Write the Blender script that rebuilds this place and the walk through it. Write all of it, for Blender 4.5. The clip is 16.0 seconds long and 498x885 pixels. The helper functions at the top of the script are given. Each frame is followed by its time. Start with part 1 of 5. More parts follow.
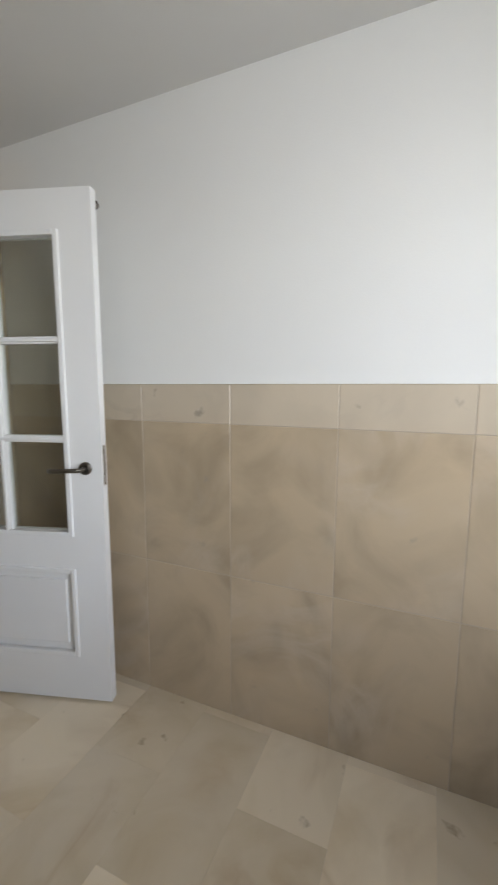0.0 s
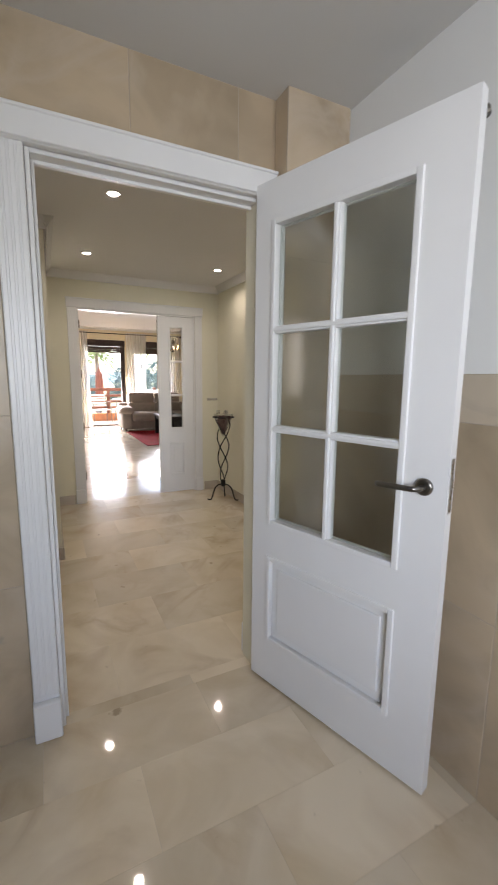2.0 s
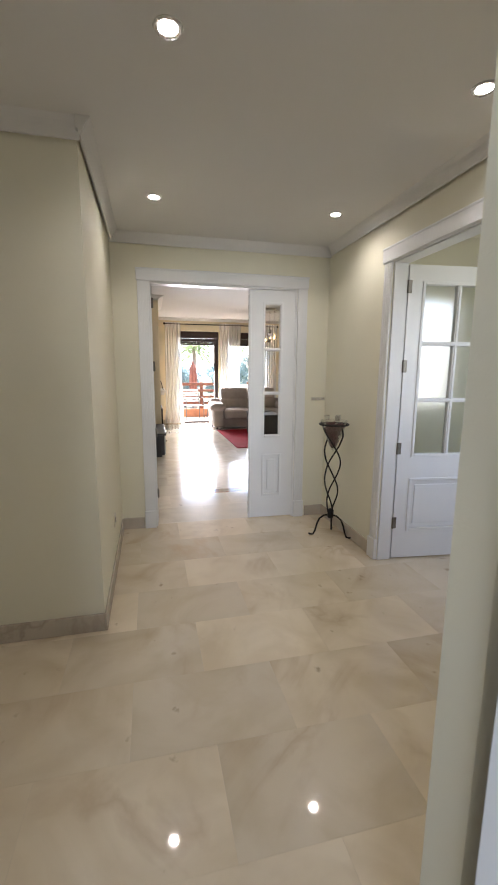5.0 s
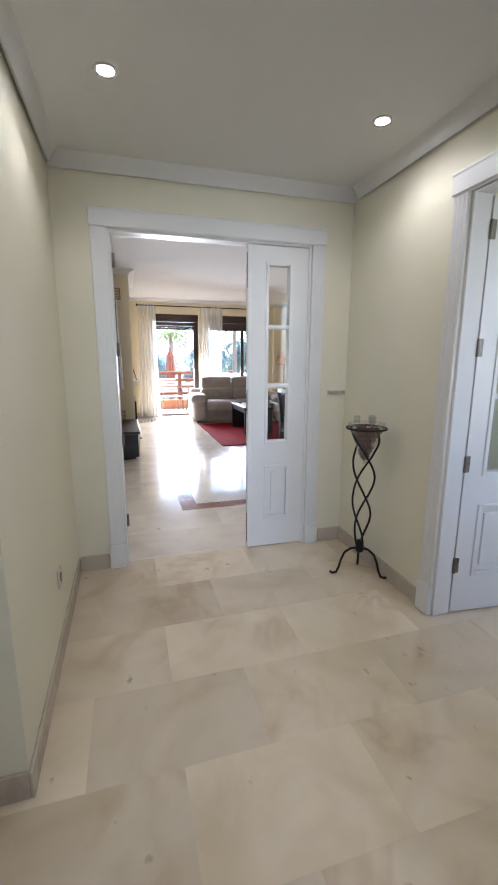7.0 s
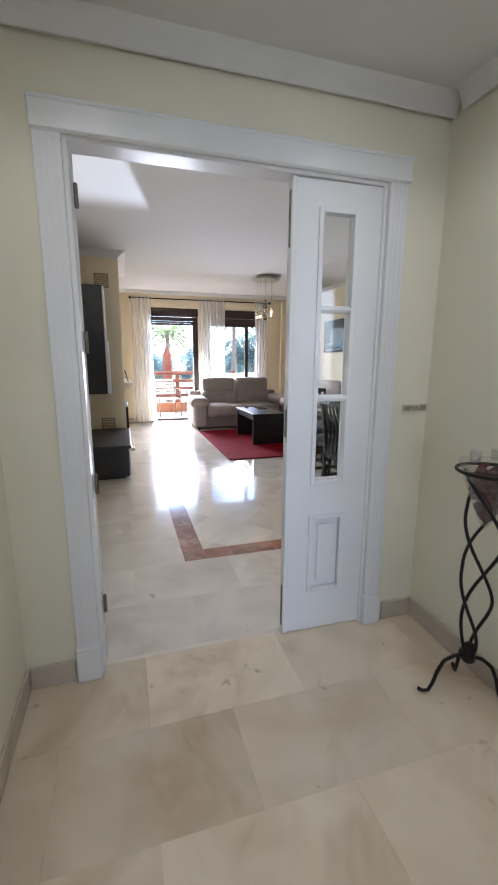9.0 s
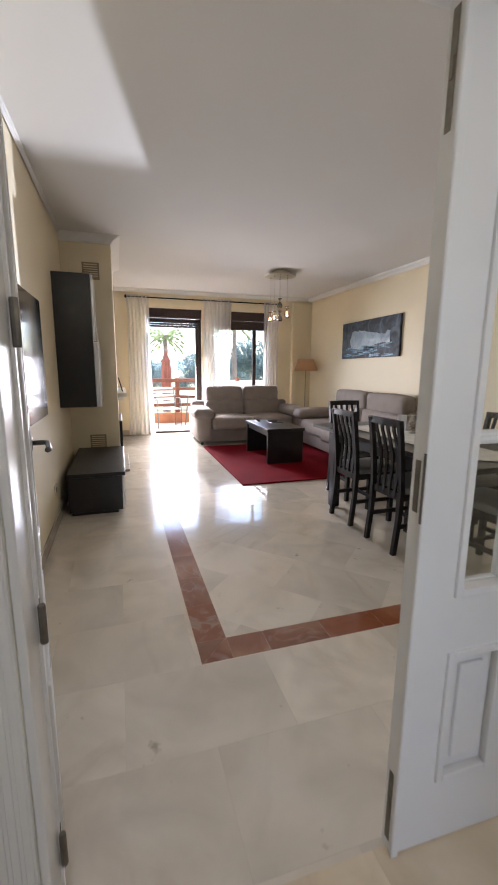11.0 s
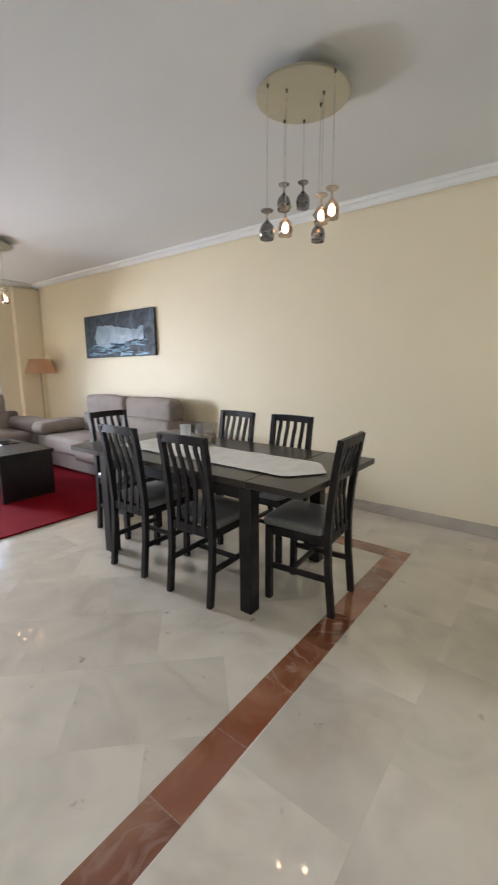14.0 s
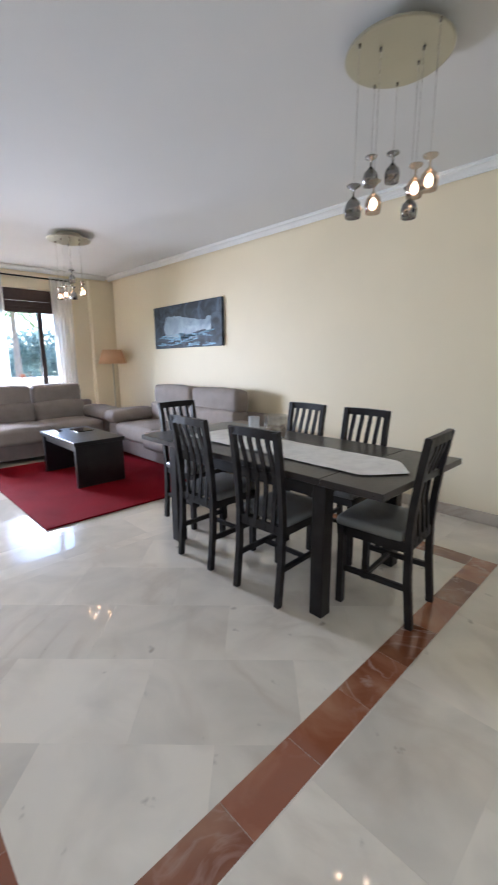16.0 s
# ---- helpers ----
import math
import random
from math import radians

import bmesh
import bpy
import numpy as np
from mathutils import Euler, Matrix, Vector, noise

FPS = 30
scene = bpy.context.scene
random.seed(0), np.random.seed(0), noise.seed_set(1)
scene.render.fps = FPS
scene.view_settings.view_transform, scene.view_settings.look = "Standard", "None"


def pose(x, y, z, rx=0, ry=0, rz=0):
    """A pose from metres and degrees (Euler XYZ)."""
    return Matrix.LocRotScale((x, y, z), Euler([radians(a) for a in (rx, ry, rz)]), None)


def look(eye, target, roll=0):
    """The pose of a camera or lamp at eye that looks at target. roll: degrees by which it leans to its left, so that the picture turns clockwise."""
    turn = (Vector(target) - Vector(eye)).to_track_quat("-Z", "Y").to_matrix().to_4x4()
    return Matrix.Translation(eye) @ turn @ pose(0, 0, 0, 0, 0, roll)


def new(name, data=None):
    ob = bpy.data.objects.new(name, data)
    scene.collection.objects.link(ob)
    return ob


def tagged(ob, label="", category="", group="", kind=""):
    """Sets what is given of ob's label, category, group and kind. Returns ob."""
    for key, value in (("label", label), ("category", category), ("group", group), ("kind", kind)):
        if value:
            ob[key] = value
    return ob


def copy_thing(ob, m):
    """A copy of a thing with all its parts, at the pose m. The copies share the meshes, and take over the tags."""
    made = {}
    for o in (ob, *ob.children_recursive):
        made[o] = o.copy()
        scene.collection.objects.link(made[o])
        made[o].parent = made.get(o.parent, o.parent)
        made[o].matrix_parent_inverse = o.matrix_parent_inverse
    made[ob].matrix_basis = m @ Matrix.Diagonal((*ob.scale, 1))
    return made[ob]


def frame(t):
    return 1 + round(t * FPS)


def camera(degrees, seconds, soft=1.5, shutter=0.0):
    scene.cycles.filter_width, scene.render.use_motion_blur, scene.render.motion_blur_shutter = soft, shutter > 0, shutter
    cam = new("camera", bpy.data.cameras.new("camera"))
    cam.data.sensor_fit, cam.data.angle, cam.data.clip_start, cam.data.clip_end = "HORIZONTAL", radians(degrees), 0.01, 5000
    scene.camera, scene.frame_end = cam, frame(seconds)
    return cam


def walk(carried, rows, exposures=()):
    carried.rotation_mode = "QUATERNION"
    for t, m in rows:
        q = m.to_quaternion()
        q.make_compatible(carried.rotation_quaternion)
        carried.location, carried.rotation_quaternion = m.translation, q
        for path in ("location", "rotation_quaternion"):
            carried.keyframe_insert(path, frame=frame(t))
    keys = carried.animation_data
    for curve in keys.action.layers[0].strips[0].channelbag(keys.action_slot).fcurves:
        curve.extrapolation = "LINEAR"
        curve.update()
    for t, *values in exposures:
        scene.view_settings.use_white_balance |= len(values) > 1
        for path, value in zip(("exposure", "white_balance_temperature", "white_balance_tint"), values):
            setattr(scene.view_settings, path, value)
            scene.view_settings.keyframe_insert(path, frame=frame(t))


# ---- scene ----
cam = camera(62.4, 16.0, soft=1.8, shutter=0.3)
PATH = [
    (0, (0.166, 0.276, 1.326), (-0.631, 2.091, 1.064), 0.2),
    (0.5, (0.155, 0.265, 1.323), (-1.006, 1.869, 1.045), 0.1),
    (1, (0.077, 0.298, 1.32), (-1.362, 1.655, 1.027), 0.3),
    (1.5, (-0.1, 0.391, 1.324), (-1.744, 1.489, 1.023), 0.4),
    (2, (-0.237, 0.486, 1.32), (-2.006, 1.367, 1.013), 0.6),
    (2.5, (-0.375, 0.619, 1.323), (-2.22, 1.324, 1.009), 0.8),
    (3, (-0.507, 0.708, 1.315), (-2.395, 1.288, 0.997), 0.8),
    (3.5, (-0.718, 0.715, 1.314), (-2.623, 1.23, 0.992), 0.7),
    (4, (-0.92, 0.725, 1.32), (-2.836, 1.197, 0.991), 0.6),
    (4.5, (-1.131, 0.769, 1.316), (-3.05, 1.221, 0.98), 0.3),
    (7, (-2.229, 0.885, 1.291), (-4.11, 1.44, 0.898), 0.2),
    (7.5, (-2.476, 0.853, 1.304), (-4.345, 1.437, 0.897), 0.2),
    (8, (-2.677, 0.87, 1.302), (-4.548, 1.451, 0.898), 0.2),
    (8.5, (-2.927, 0.926, 1.296), (-4.801, 1.498, 0.894), 0.2),
    (10.8, (-3.991, 1.009, 1.286), (-5.868, 1.594, 0.915), 0.6),
    (11, (-4.082, 1.005, 1.283), (-5.958, 1.595, 0.917), 0.5),
    (11.5, (-4.3, 1.004, 1.291), (-6.163, 1.632, 0.925), 0.1),
    (12, (-4.482, 1.034, 1.279), (-6.328, 1.704, 0.902), 0.1),
    (12.5, (-4.647, 1.121, 1.284), (-6.437, 1.933, 0.91), -0.0),
    (13, (-4.766, 1.193, 1.274), (-6.424, 2.248, 0.903), 0.0),
    (13.5, (-4.883, 1.253, 1.282), (-6.329, 2.586, 0.918), -0.1),
    (14, (-4.916, 1.288, 1.287), (-6.117, 2.845, 0.924), -0.3),
    (14.5, (-4.917, 1.318, 1.285), (-5.887, 3.03, 0.93), -0.4),
    (15, (-4.92, 1.334, 1.288), (-5.833, 3.081, 0.95), -0.4),
    (15.5, (-4.958, 1.335, 1.288), (-6.08, 2.953, 0.936), -0.3),
    (16, (-5.036, 1.312, 1.285), (-6.443, 2.674, 0.88), -0.3),
]
EXPOSURES = [(0.0, 2.38, 7050, 16), (1.0, 2.5, 6900, 18), (3.5, 2.52, 6700, 19), (4.5, 2.66, 6450, 17), (7.0, 2.8, 5750, 16), (8.5, 2.7, 5550, 16), (11.0, 2.38, 6150, 18), (12.5, 2.35, 5900, 14), (13.5, 2.58, 6000, 13), (14.5, 3.0, 5500, 12), (15.2, 2.97, 5500, 12), (16.0, 2.85, 5350, 14)]
walk(cam, [(t, look(eye, target, roll)) for t, eye, target, roll in PATH], EXPOSURES)

# world, sun, large lights
world = bpy.data.worlds.new("sky")
scene.world = world
world.use_nodes = True
wn = world.node_tree.nodes
sky = wn.new("ShaderNodeTexSky")
sky.sky_type = "NISHITA"
sky.sun_disc = False
sky.sun_elevation, sky.sun_rotation = radians(67), radians(-83)
world.node_tree.links.new(sky.outputs[0], wn["Background"].inputs[0])
wn["Background"].inputs[1].default_value = 0.15


def lamp(name, kind, m, energy, color, **more):
    data = bpy.data.lights.new(name, kind)
    data.energy, data.color = energy, color
    if kind == "AREA":
        data.shape, data.size, data.size_y, data.spread = "RECTANGLE", more["size"], more["size_y"], radians(more.get("spread", 125))
    if kind == "SUN":
        data.angle = more["angle"]
    if kind == "SPOT":
        data.spot_size, data.spot_blend, data.shadow_soft_size = more["size"], 0.6, 0.03
    ob = new(name, data)
    ob.matrix_world = m
    return ob


lamp("sun", "SUN", look((-20.42, 2.05, 31.0), (-20.0, 2.0, 30.0)), 3.6, (1, 0.95, 0.87), angle=radians(0.53))
# daylight in the window openings: the two balcony doors, and the kitchen window behind the walk's start
lamp("window_light_a", "AREA", look((-12.02, 2.02, 0.98), (-6.8, 3.6, -0.5)), 17, (0.97, 0.98, 1.0), size=0.9, size_y=0.85, spread=104)
lamp("window_light_b", "AREA", look((-12.02, 3.28, 1.2), (-6.5, 3.5, -0.3)), 1.7, (0.97, 0.98, 1.0), size=0.7, size_y=0.75, spread=104)
lamp("window_light_c", "AREA", look((1.68, 0.2, 1.52), (-0.7, 1.62, 1.45)), 3.3, (0.80, 0.90, 1.0), size=1.3, size_y=1.1, spread=84)
# added fill for the hall; the corridor's end wall has no window
lamp("corridor_fill_light", "AREA", look((-2.6, -1.98, 1.4), (-2.6, 2, 1.1)), 0.5, (1.0, 0.96, 0.9), size=0.8, size_y=1.2)
# added to brighten the side room, set in an assumed window opening
lamp("side_room_fill_light", "AREA", look((-2.06, 3.2, 1.5), (-5, 3.2, 1.2)), 0.8, (0.97, 0.98, 1.0), size=0.9, size_y=1.1)
# added spot, source unseen: stands in for sunlight reflected up through the balcony window
patch_spot = lamp("added_patch_spot", "SPOT", look((-43.0, 9.8, -2.15), (-12.0, 1.78, 1.8)), 28000, (0.93, 0.97, 1.0), size=radians(2.9))
patch_spot.data.shadow_soft_size, patch_spot.data.spot_blend = 0.16, 0.3
SPOTS = [(-2.79, 0.90), (-4.05, 0.87), (-4.04, 2.03), (-2.79, 2.03)]
for sx, sy in SPOTS:
    lamp("spot_light", "SPOT", look((sx, sy, 2.312), (sx, sy, 0)), 1.25, (1.0, 0.94, 0.86), size=radians(150))


# materials
def material(name, base, rough=0.5, metal=0.0, vary=0.08, scale=6.0, grain=60.0, bump=0.05, tint=None, piece=0.0, spec=0.5, coat=0.0, distort=0.0, fine=0.5, low=0.4, high=0.7):
    """A principled surface: broad patches of a second tint, fine grain in roughness and relief, and a shift from piece to piece."""
    m = bpy.data.materials.new(name)
    m.use_nodes = True
    t = m.node_tree
    n, l = t.nodes, t.links
    p = n["Principled BSDF"]
    geo = n.new("ShaderNodeTexCoord")
    big, small = n.new("ShaderNodeTexNoise"), n.new("ShaderNodeTexNoise")
    big.inputs["Scale"].default_value, big.inputs["Detail"].default_value, big.inputs["Distortion"].default_value = scale, 6, distort
    small.inputs["Scale"].default_value, small.inputs["Detail"].default_value = grain, 4
    info = n.new("ShaderNodeObjectInfo")
    shift = n.new("ShaderNodeVectorMath")
    shift.operation = "MULTIPLY_ADD"
    comb = n.new("ShaderNodeCombineXYZ")
    for i in range(3):
        l.new(info.outputs["Random"], comb.inputs[i])
    l.new(comb.outputs[0], shift.inputs[0])
    shift.inputs[1].default_value = (37.0, 91.0, 53.0) if piece else (0, 0, 0)
    l.new(geo.outputs["Object"], shift.inputs[2])
    l.new(shift.outputs[0], big.inputs["Vector"])
    l.new(geo.outputs["Object"], small.inputs["Vector"])
    ramp = n.new("ShaderNodeValToRGB")
    ramp.color_ramp.elements[0].position, ramp.color_ramp.elements[1].position = low, high
    ramp.color_ramp.elements[0].color = (*base, 1)
    ramp.color_ramp.elements[1].color = (*(tint or [c * (1 - vary) for c in base]), 1)
    l.new(big.outputs["Fac"], ramp.inputs[0])
    hsv = n.new("ShaderNodeHueSaturation")
    val = n.new("ShaderNodeMapRange")
    val.inputs["To Min"].default_value, val.inputs["To Max"].default_value = 1 - piece, 1 + piece
    l.new(info.outputs["Random"], val.inputs["Value"])
    if piece:
        l.new(val.outputs[0], hsv.inputs["Value"])
    l.new(ramp.outputs[0], hsv.inputs["Color"])
    l.new(hsv.outputs[0], p.inputs["Base Color"])
    rr = n.new("ShaderNodeMapRange")
    rr.inputs["To Min"].default_value, rr.inputs["To Max"].default_value = rough * (1 - 0.4 * fine), rough * (1 + 0.4 * fine)
    l.new(small.outputs["Fac"], rr.inputs["Value"])
    l.new(rr.outputs[0], p.inputs["Roughness"])
    if bump:
        b = n.new("ShaderNodeBump")
        b.inputs["Strength"].default_value, b.inputs["Distance"].default_value = bump, 0.004
        l.new(small.outputs["Fac"], b.inputs["Height"])
        l.new(b.outputs[0], p.inputs["Normal"])
    p.inputs["Metallic"].default_value = metal
    p.inputs["Specular IOR Level"].default_value = spec
    p.inputs["Coat Weight"].default_value = coat
    p.inputs["Coat Roughness"].default_value = 0.06
    return m


def veined(name, base, vein, rough, width=0.035, scale=1.6, cloud=0.1, piece=0.05, strength=0.6, coat=0.0, gate_from=0.48, gate_to=0.62):
    """Polished stone: clouds, and thin wandering veins."""
    m = material(name, base, rough, vary=cloud, scale=3.0, grain=25, bump=0.0, piece=piece, distort=0.8, fine=0.35)
    n, l = m.node_tree.nodes, m.node_tree.links
    p = n["Principled BSDF"]
    old = p.inputs["Base Color"].links[0].from_socket
    src = [x for x in n if x.type == "VECT_MATH"][0].outputs[0]
    v = n.new("ShaderNodeTexNoise")
    v.inputs["Scale"].default_value, v.inputs["Detail"].default_value, v.inputs["Distortion"].default_value = scale, 5, 1.4
    l.new(src, v.inputs["Vector"])
    sub, ab = n.new("ShaderNodeMath"), n.new("ShaderNodeMath")
    sub.operation, sub.inputs[1].default_value, ab.operation = "SUBTRACT", 0.5, "ABSOLUTE"
    l.new(v.outputs["Fac"], sub.inputs[0])
    l.new(sub.outputs[0], ab.inputs[0])
    mp = n.new("ShaderNodeMapRange")
    mp.inputs["From Min"].default_value, mp.inputs["From Max"].default_value = 0.0, width
    mp.inputs["To Min"].default_value, mp.inputs["To Max"].default_value = strength, 0.0
    l.new(ab.outputs[0], mp.inputs["Value"])
    gate = n.new("ShaderNodeTexNoise")
    gate.inputs["Scale"].default_value = 2.2
    l.new(src, gate.inputs["Vector"])
    gm = n.new("ShaderNodeMapRange")
    gm.inputs["From Min"].default_value, gm.inputs["From Max"].default_value = gate_from, gate_to
    l.new(gate.outputs["Fac"], gm.inputs["Value"])
    mul = n.new("ShaderNodeMath")
    mul.operation = "MULTIPLY"
    l.new(mp.outputs[0], mul.inputs[0])
    l.new(gm.outputs[0], mul.inputs[1])
    mix = n.new("ShaderNodeMix")
    mix.data_type = "RGBA"
    l.new(mul.outputs[0], mix.inputs["Factor"])
    l.new(old, mix.inputs["A"])
    mix.inputs["B"].default_value = (*vein, 1)
    fleck, fm, dark = n.new("ShaderNodeTexNoise"), n.new("ShaderNodeMapRange"), n.new("ShaderNodeMix")
    fleck.inputs["Scale"].default_value, fleck.inputs["Detail"].default_value = 10.0, 4
    l.new(src, fleck.inputs["Vector"])
    fm.inputs["From Min"].default_value, fm.inputs["From Max"].default_value, fm.inputs["To Max"].default_value = 0.69, 0.76, 0.6
    l.new(fleck.outputs["Fac"], fm.inputs["Value"])
    dark.data_type = "RGBA"
    l.new(fm.outputs[0], dark.inputs["Factor"])
    l.new(mix.outputs["Result"], dark.inputs["A"])
    dark.inputs["B"].default_value = (*[c * 0.55 for c in vein], 1)
    l.new(dark.outputs["Result"], p.inputs["Base Color"])
    p.inputs["Coat Weight"].default_value, p.inputs["Coat Roughness"].default_value = coat, rough * 0.35
    return m


def thin_glass(name, tint, gloss, rough=0.01):
    """Blown or sheet glass too thin to bend light: clear, with a gloss that grows at a slant."""
    m = bpy.data.materials.new(name)
    m.use_nodes = True
    t = m.node_tree
    t.nodes.remove(t.nodes["Principled BSDF"])
    tr, gl, mix, lw, add = [t.nodes.new(k) for k in ("ShaderNodeBsdfTransparent", "ShaderNodeBsdfGlossy", "ShaderNodeMixShader", "ShaderNodeLayerWeight", "ShaderNodeMath")]
    tr.inputs[0].default_value, gl.inputs["Roughness"].default_value = (*tint, 1), rough
    lw.inputs[0].default_value = 0.25
    add.operation, add.inputs[1].default_value, add.inputs[2].default_value = "MULTIPLY_ADD", 0.35, gloss
    t.links.new(lw.outputs["Facing"], add.inputs[0])
    t.links.new(add.outputs[0], mix.inputs[0])
    t.links.new(tr.outputs[0], mix.inputs[1])
    t.links.new(gl.outputs[0], mix.inputs[2])
    t.links.new(mix.outputs[0], t.nodes["Material Output"].inputs[0])
    return m


def glow(name, color, power):
    m = bpy.data.materials.new(name)
    m.use_nodes = True
    p = m.node_tree.nodes["Principled BSDF"]
    p.inputs["Base Color"].default_value = (*color, 1)
    p.inputs["Emission Color"].default_value, p.inputs["Emission Strength"].default_value = (*color, 1), power
    return m


def sheer(name, color, through_share, lit_through=0.5):
    """Thin woven cloth that lets light through."""
    m = material(name, color, 0.9, vary=0.06, scale=4, grain=220, bump=0.1)
    t = m.node_tree
    p, out = t.nodes["Principled BSDF"], t.nodes["Material Output"]
    tl, tp, a, b = t.nodes.new("ShaderNodeBsdfTranslucent"), t.nodes.new("ShaderNodeBsdfTransparent"), t.nodes.new("ShaderNodeMixShader"), t.nodes.new("ShaderNodeMixShader")
    tl.inputs[0].default_value = (*color, 1)
    a.inputs[0].default_value, b.inputs[0].default_value = lit_through, through_share
    t.links.new(p.outputs[0], a.inputs[1]); t.links.new(tl.outputs[0], a.inputs[2])
    t.links.new(a.outputs[0], b.inputs[1]); t.links.new(tp.outputs[0], b.inputs[2])
    t.links.new(b.outputs[0], out.inputs[0])
    return m


M_CREAM = material("cream_wall_paint", (0.80, 0.70, 0.495), 0.6, vary=0.04, scale=1.5, grain=180, bump=0.12)
M_HALL = material("hall_wall_paint", (0.77, 0.735, 0.585), 0.6, vary=0.05, scale=1.5, grain=180, bump=0.12)
M_KWHITE = material("kitchen_white_paint", (0.78, 0.78, 0.76), 0.6, vary=0.03, scale=1.2, grain=160, bump=0.1)
M_CEIL = material("ceiling_paint", (0.68, 0.67, 0.65), 0.8, spec=0.2, vary=0.03, scale=0.8, grain=140, bump=0.06)
M_CORNICE = material("cornice_plaster", (0.78, 0.77, 0.74), 0.55, vary=0.04, scale=3, grain=120, bump=0.08)
M_MARBLE = veined("polished_cream_marble", (0.76, 0.69, 0.58), (0.48, 0.39, 0.30), 0.17, width=0.06, scale=1.1, cloud=0.17, piece=0.075, strength=0.32, coat=1.0)
M_MARBLE.node_tree.nodes["Principled BSDF"].inputs["Specular IOR Level"].default_value = 0.12
M_MARBLE.node_tree.nodes["Principled BSDF"].inputs["Coat Roughness"].default_value = 0.03
M_MARBLE.node_tree.nodes["Principled BSDF"].inputs["Coat IOR"].default_value = 1.53
# honey tone is partly the stone's, partly the rooms' dimmer, warmer light put in
M_KMARBLE = veined("dimmed_honey_marble", (0.71, 0.61, 0.46), (0.42, 0.29, 0.17), 0.16, width=0.07, scale=1.3, cloud=0.24, piece=0.10, strength=0.4, coat=1.0)
M_KMARBLE.node_tree.nodes["Principled BSDF"].inputs["Specular IOR Level"].default_value = 0.1
M_KMARBLE.node_tree.nodes["Principled BSDF"].inputs["Coat Roughness"].default_value = 0.03
honey_patch = [k for k in M_KMARBLE.node_tree.nodes if k.type == "VALTORGB"][0].color_ramp
honey_patch.elements[1].color = (0.60, 0.495, 0.345, 1)
M_RED = veined("red_marble", (0.29, 0.105, 0.06), (0.55, 0.40, 0.32), 0.12, width=0.035, scale=3.4, cloud=0.4, piece=0.26, strength=0.5, coat=0.6, gate_from=0.42, gate_to=0.60)
red_patch = [k for k in M_RED.node_tree.nodes if k.type == "VALTORGB"][0].color_ramp
red_patch.elements[0].position, red_patch.elements[1].position = 0.42, 0.66
red_patch.elements[0].color, red_patch.elements[1].color = (0.25, 0.085, 0.04, 1), (0.40, 0.20, 0.115, 1)
M_SKIRT = veined("beige_marble_skirting", (0.55, 0.48, 0.39), (0.33, 0.26, 0.2), 0.25, cloud=0.15, piece=0.05)
M_GROUT = material("floor_joint", (0.56, 0.49, 0.40), 0.5, vary=0.1, scale=5, grain=90, bump=0.0)
M_WTILE = veined("tan_wall_tile", (0.51, 0.40, 0.275), (0.58, 0.5, 0.41), 0.33, width=0.08, scale=2.0, cloud=0.3, piece=0.06, strength=0.35)
M_WTILE2 = veined("pale_band_tile", (0.56, 0.475, 0.365), (0.36, 0.3, 0.24), 0.33, width=0.03, scale=2.4, cloud=0.12, piece=0.04, strength=0.3)
M_WGROUT = material("wall_tile_joint", (0.45, 0.38, 0.30), 0.8, vary=0.1, scale=8, grain=120)
M_WHITE = material("white_lacquer", (0.78, 0.78, 0.77), 0.32, vary=0.04, scale=2.5, grain=70, bump=0.03)
M_GREYSLIT = material("dark_gap", (0.10, 0.09, 0.08), 0.6, scale=8)
M_FROST = thin_glass("rippled_door_glass", (0.93, 0.95, 0.93), 0.15, 0.14)
M_CLEAR = thin_glass("clear_glass", (0.97, 0.98, 0.97), 0.02)
M_STEEL = material("brushed_steel", (0.55, 0.53, 0.5), 0.28, 1.0, vary=0.1, grain=60, bump=0)
M_HANDLE = material("dark_satin_handle_metal", (0.20, 0.185, 0.165), 0.3, 1.0, vary=0.15, grain=60, bump=0)
M_HINGE = material("dull_hinge_metal", (0.22, 0.2, 0.17), 0.45, 0.9, vary=0.3, scale=30)
M_IRON = material("black_wrought_iron", (0.018, 0.016, 0.015), 0.5, 0.6, vary=0.3, scale=40, grain=90, bump=0.2)
M_DARK = material("dark_stained_wood", (0.014, 0.012, 0.013), 0.42, spec=0.28, vary=0.4, scale=12, grain=60, bump=0.06, tint=(0.026, 0.023, 0.023))
M_DARKTOP = material("dark_stained_tabletop", (0.026, 0.022, 0.022), 0.3, vary=0.4, scale=9, grain=50, bump=0.04, tint=(0.044, 0.037, 0.035))
M_COFFEE = material("black_stained_coffee_table", (0.010, 0.010, 0.012), 0.3, vary=0.4, scale=9, grain=50, bump=0.04, tint=(0.018, 0.017, 0.018))
M_BLACKGLOSS = material("black_gloss", (0.008, 0.008, 0.009), 0.08, vary=0.2, scale=5, bump=0)
M_WHITEGLOSS = material("white_gloss_front", (0.74, 0.75, 0.76), 0.08, vary=0.03, scale=3, bump=0)
M_SEAT = material("grey_seat_leather", (0.19, 0.192, 0.185), 0.34, vary=0.3, scale=18, grain=160, bump=0.2, tint=(0.21, 0.21, 0.205))
M_SOFA = material("taupe_sofa_fabric", (0.31, 0.265, 0.235), 0.88, vary=0.12, scale=7, grain=320, bump=0.35, spec=0.2)
M_SOFABASE = material("brown_sofa_base", (0.22, 0.175, 0.155), 0.85, vary=0.15, scale=7, grain=300, bump=0.3)
M_RUG = material("crimson_rug_pile", (0.21, 0.002, 0.008), 0.95, vary=0.2, scale=3, grain=260, bump=0.8, spec=0.1)
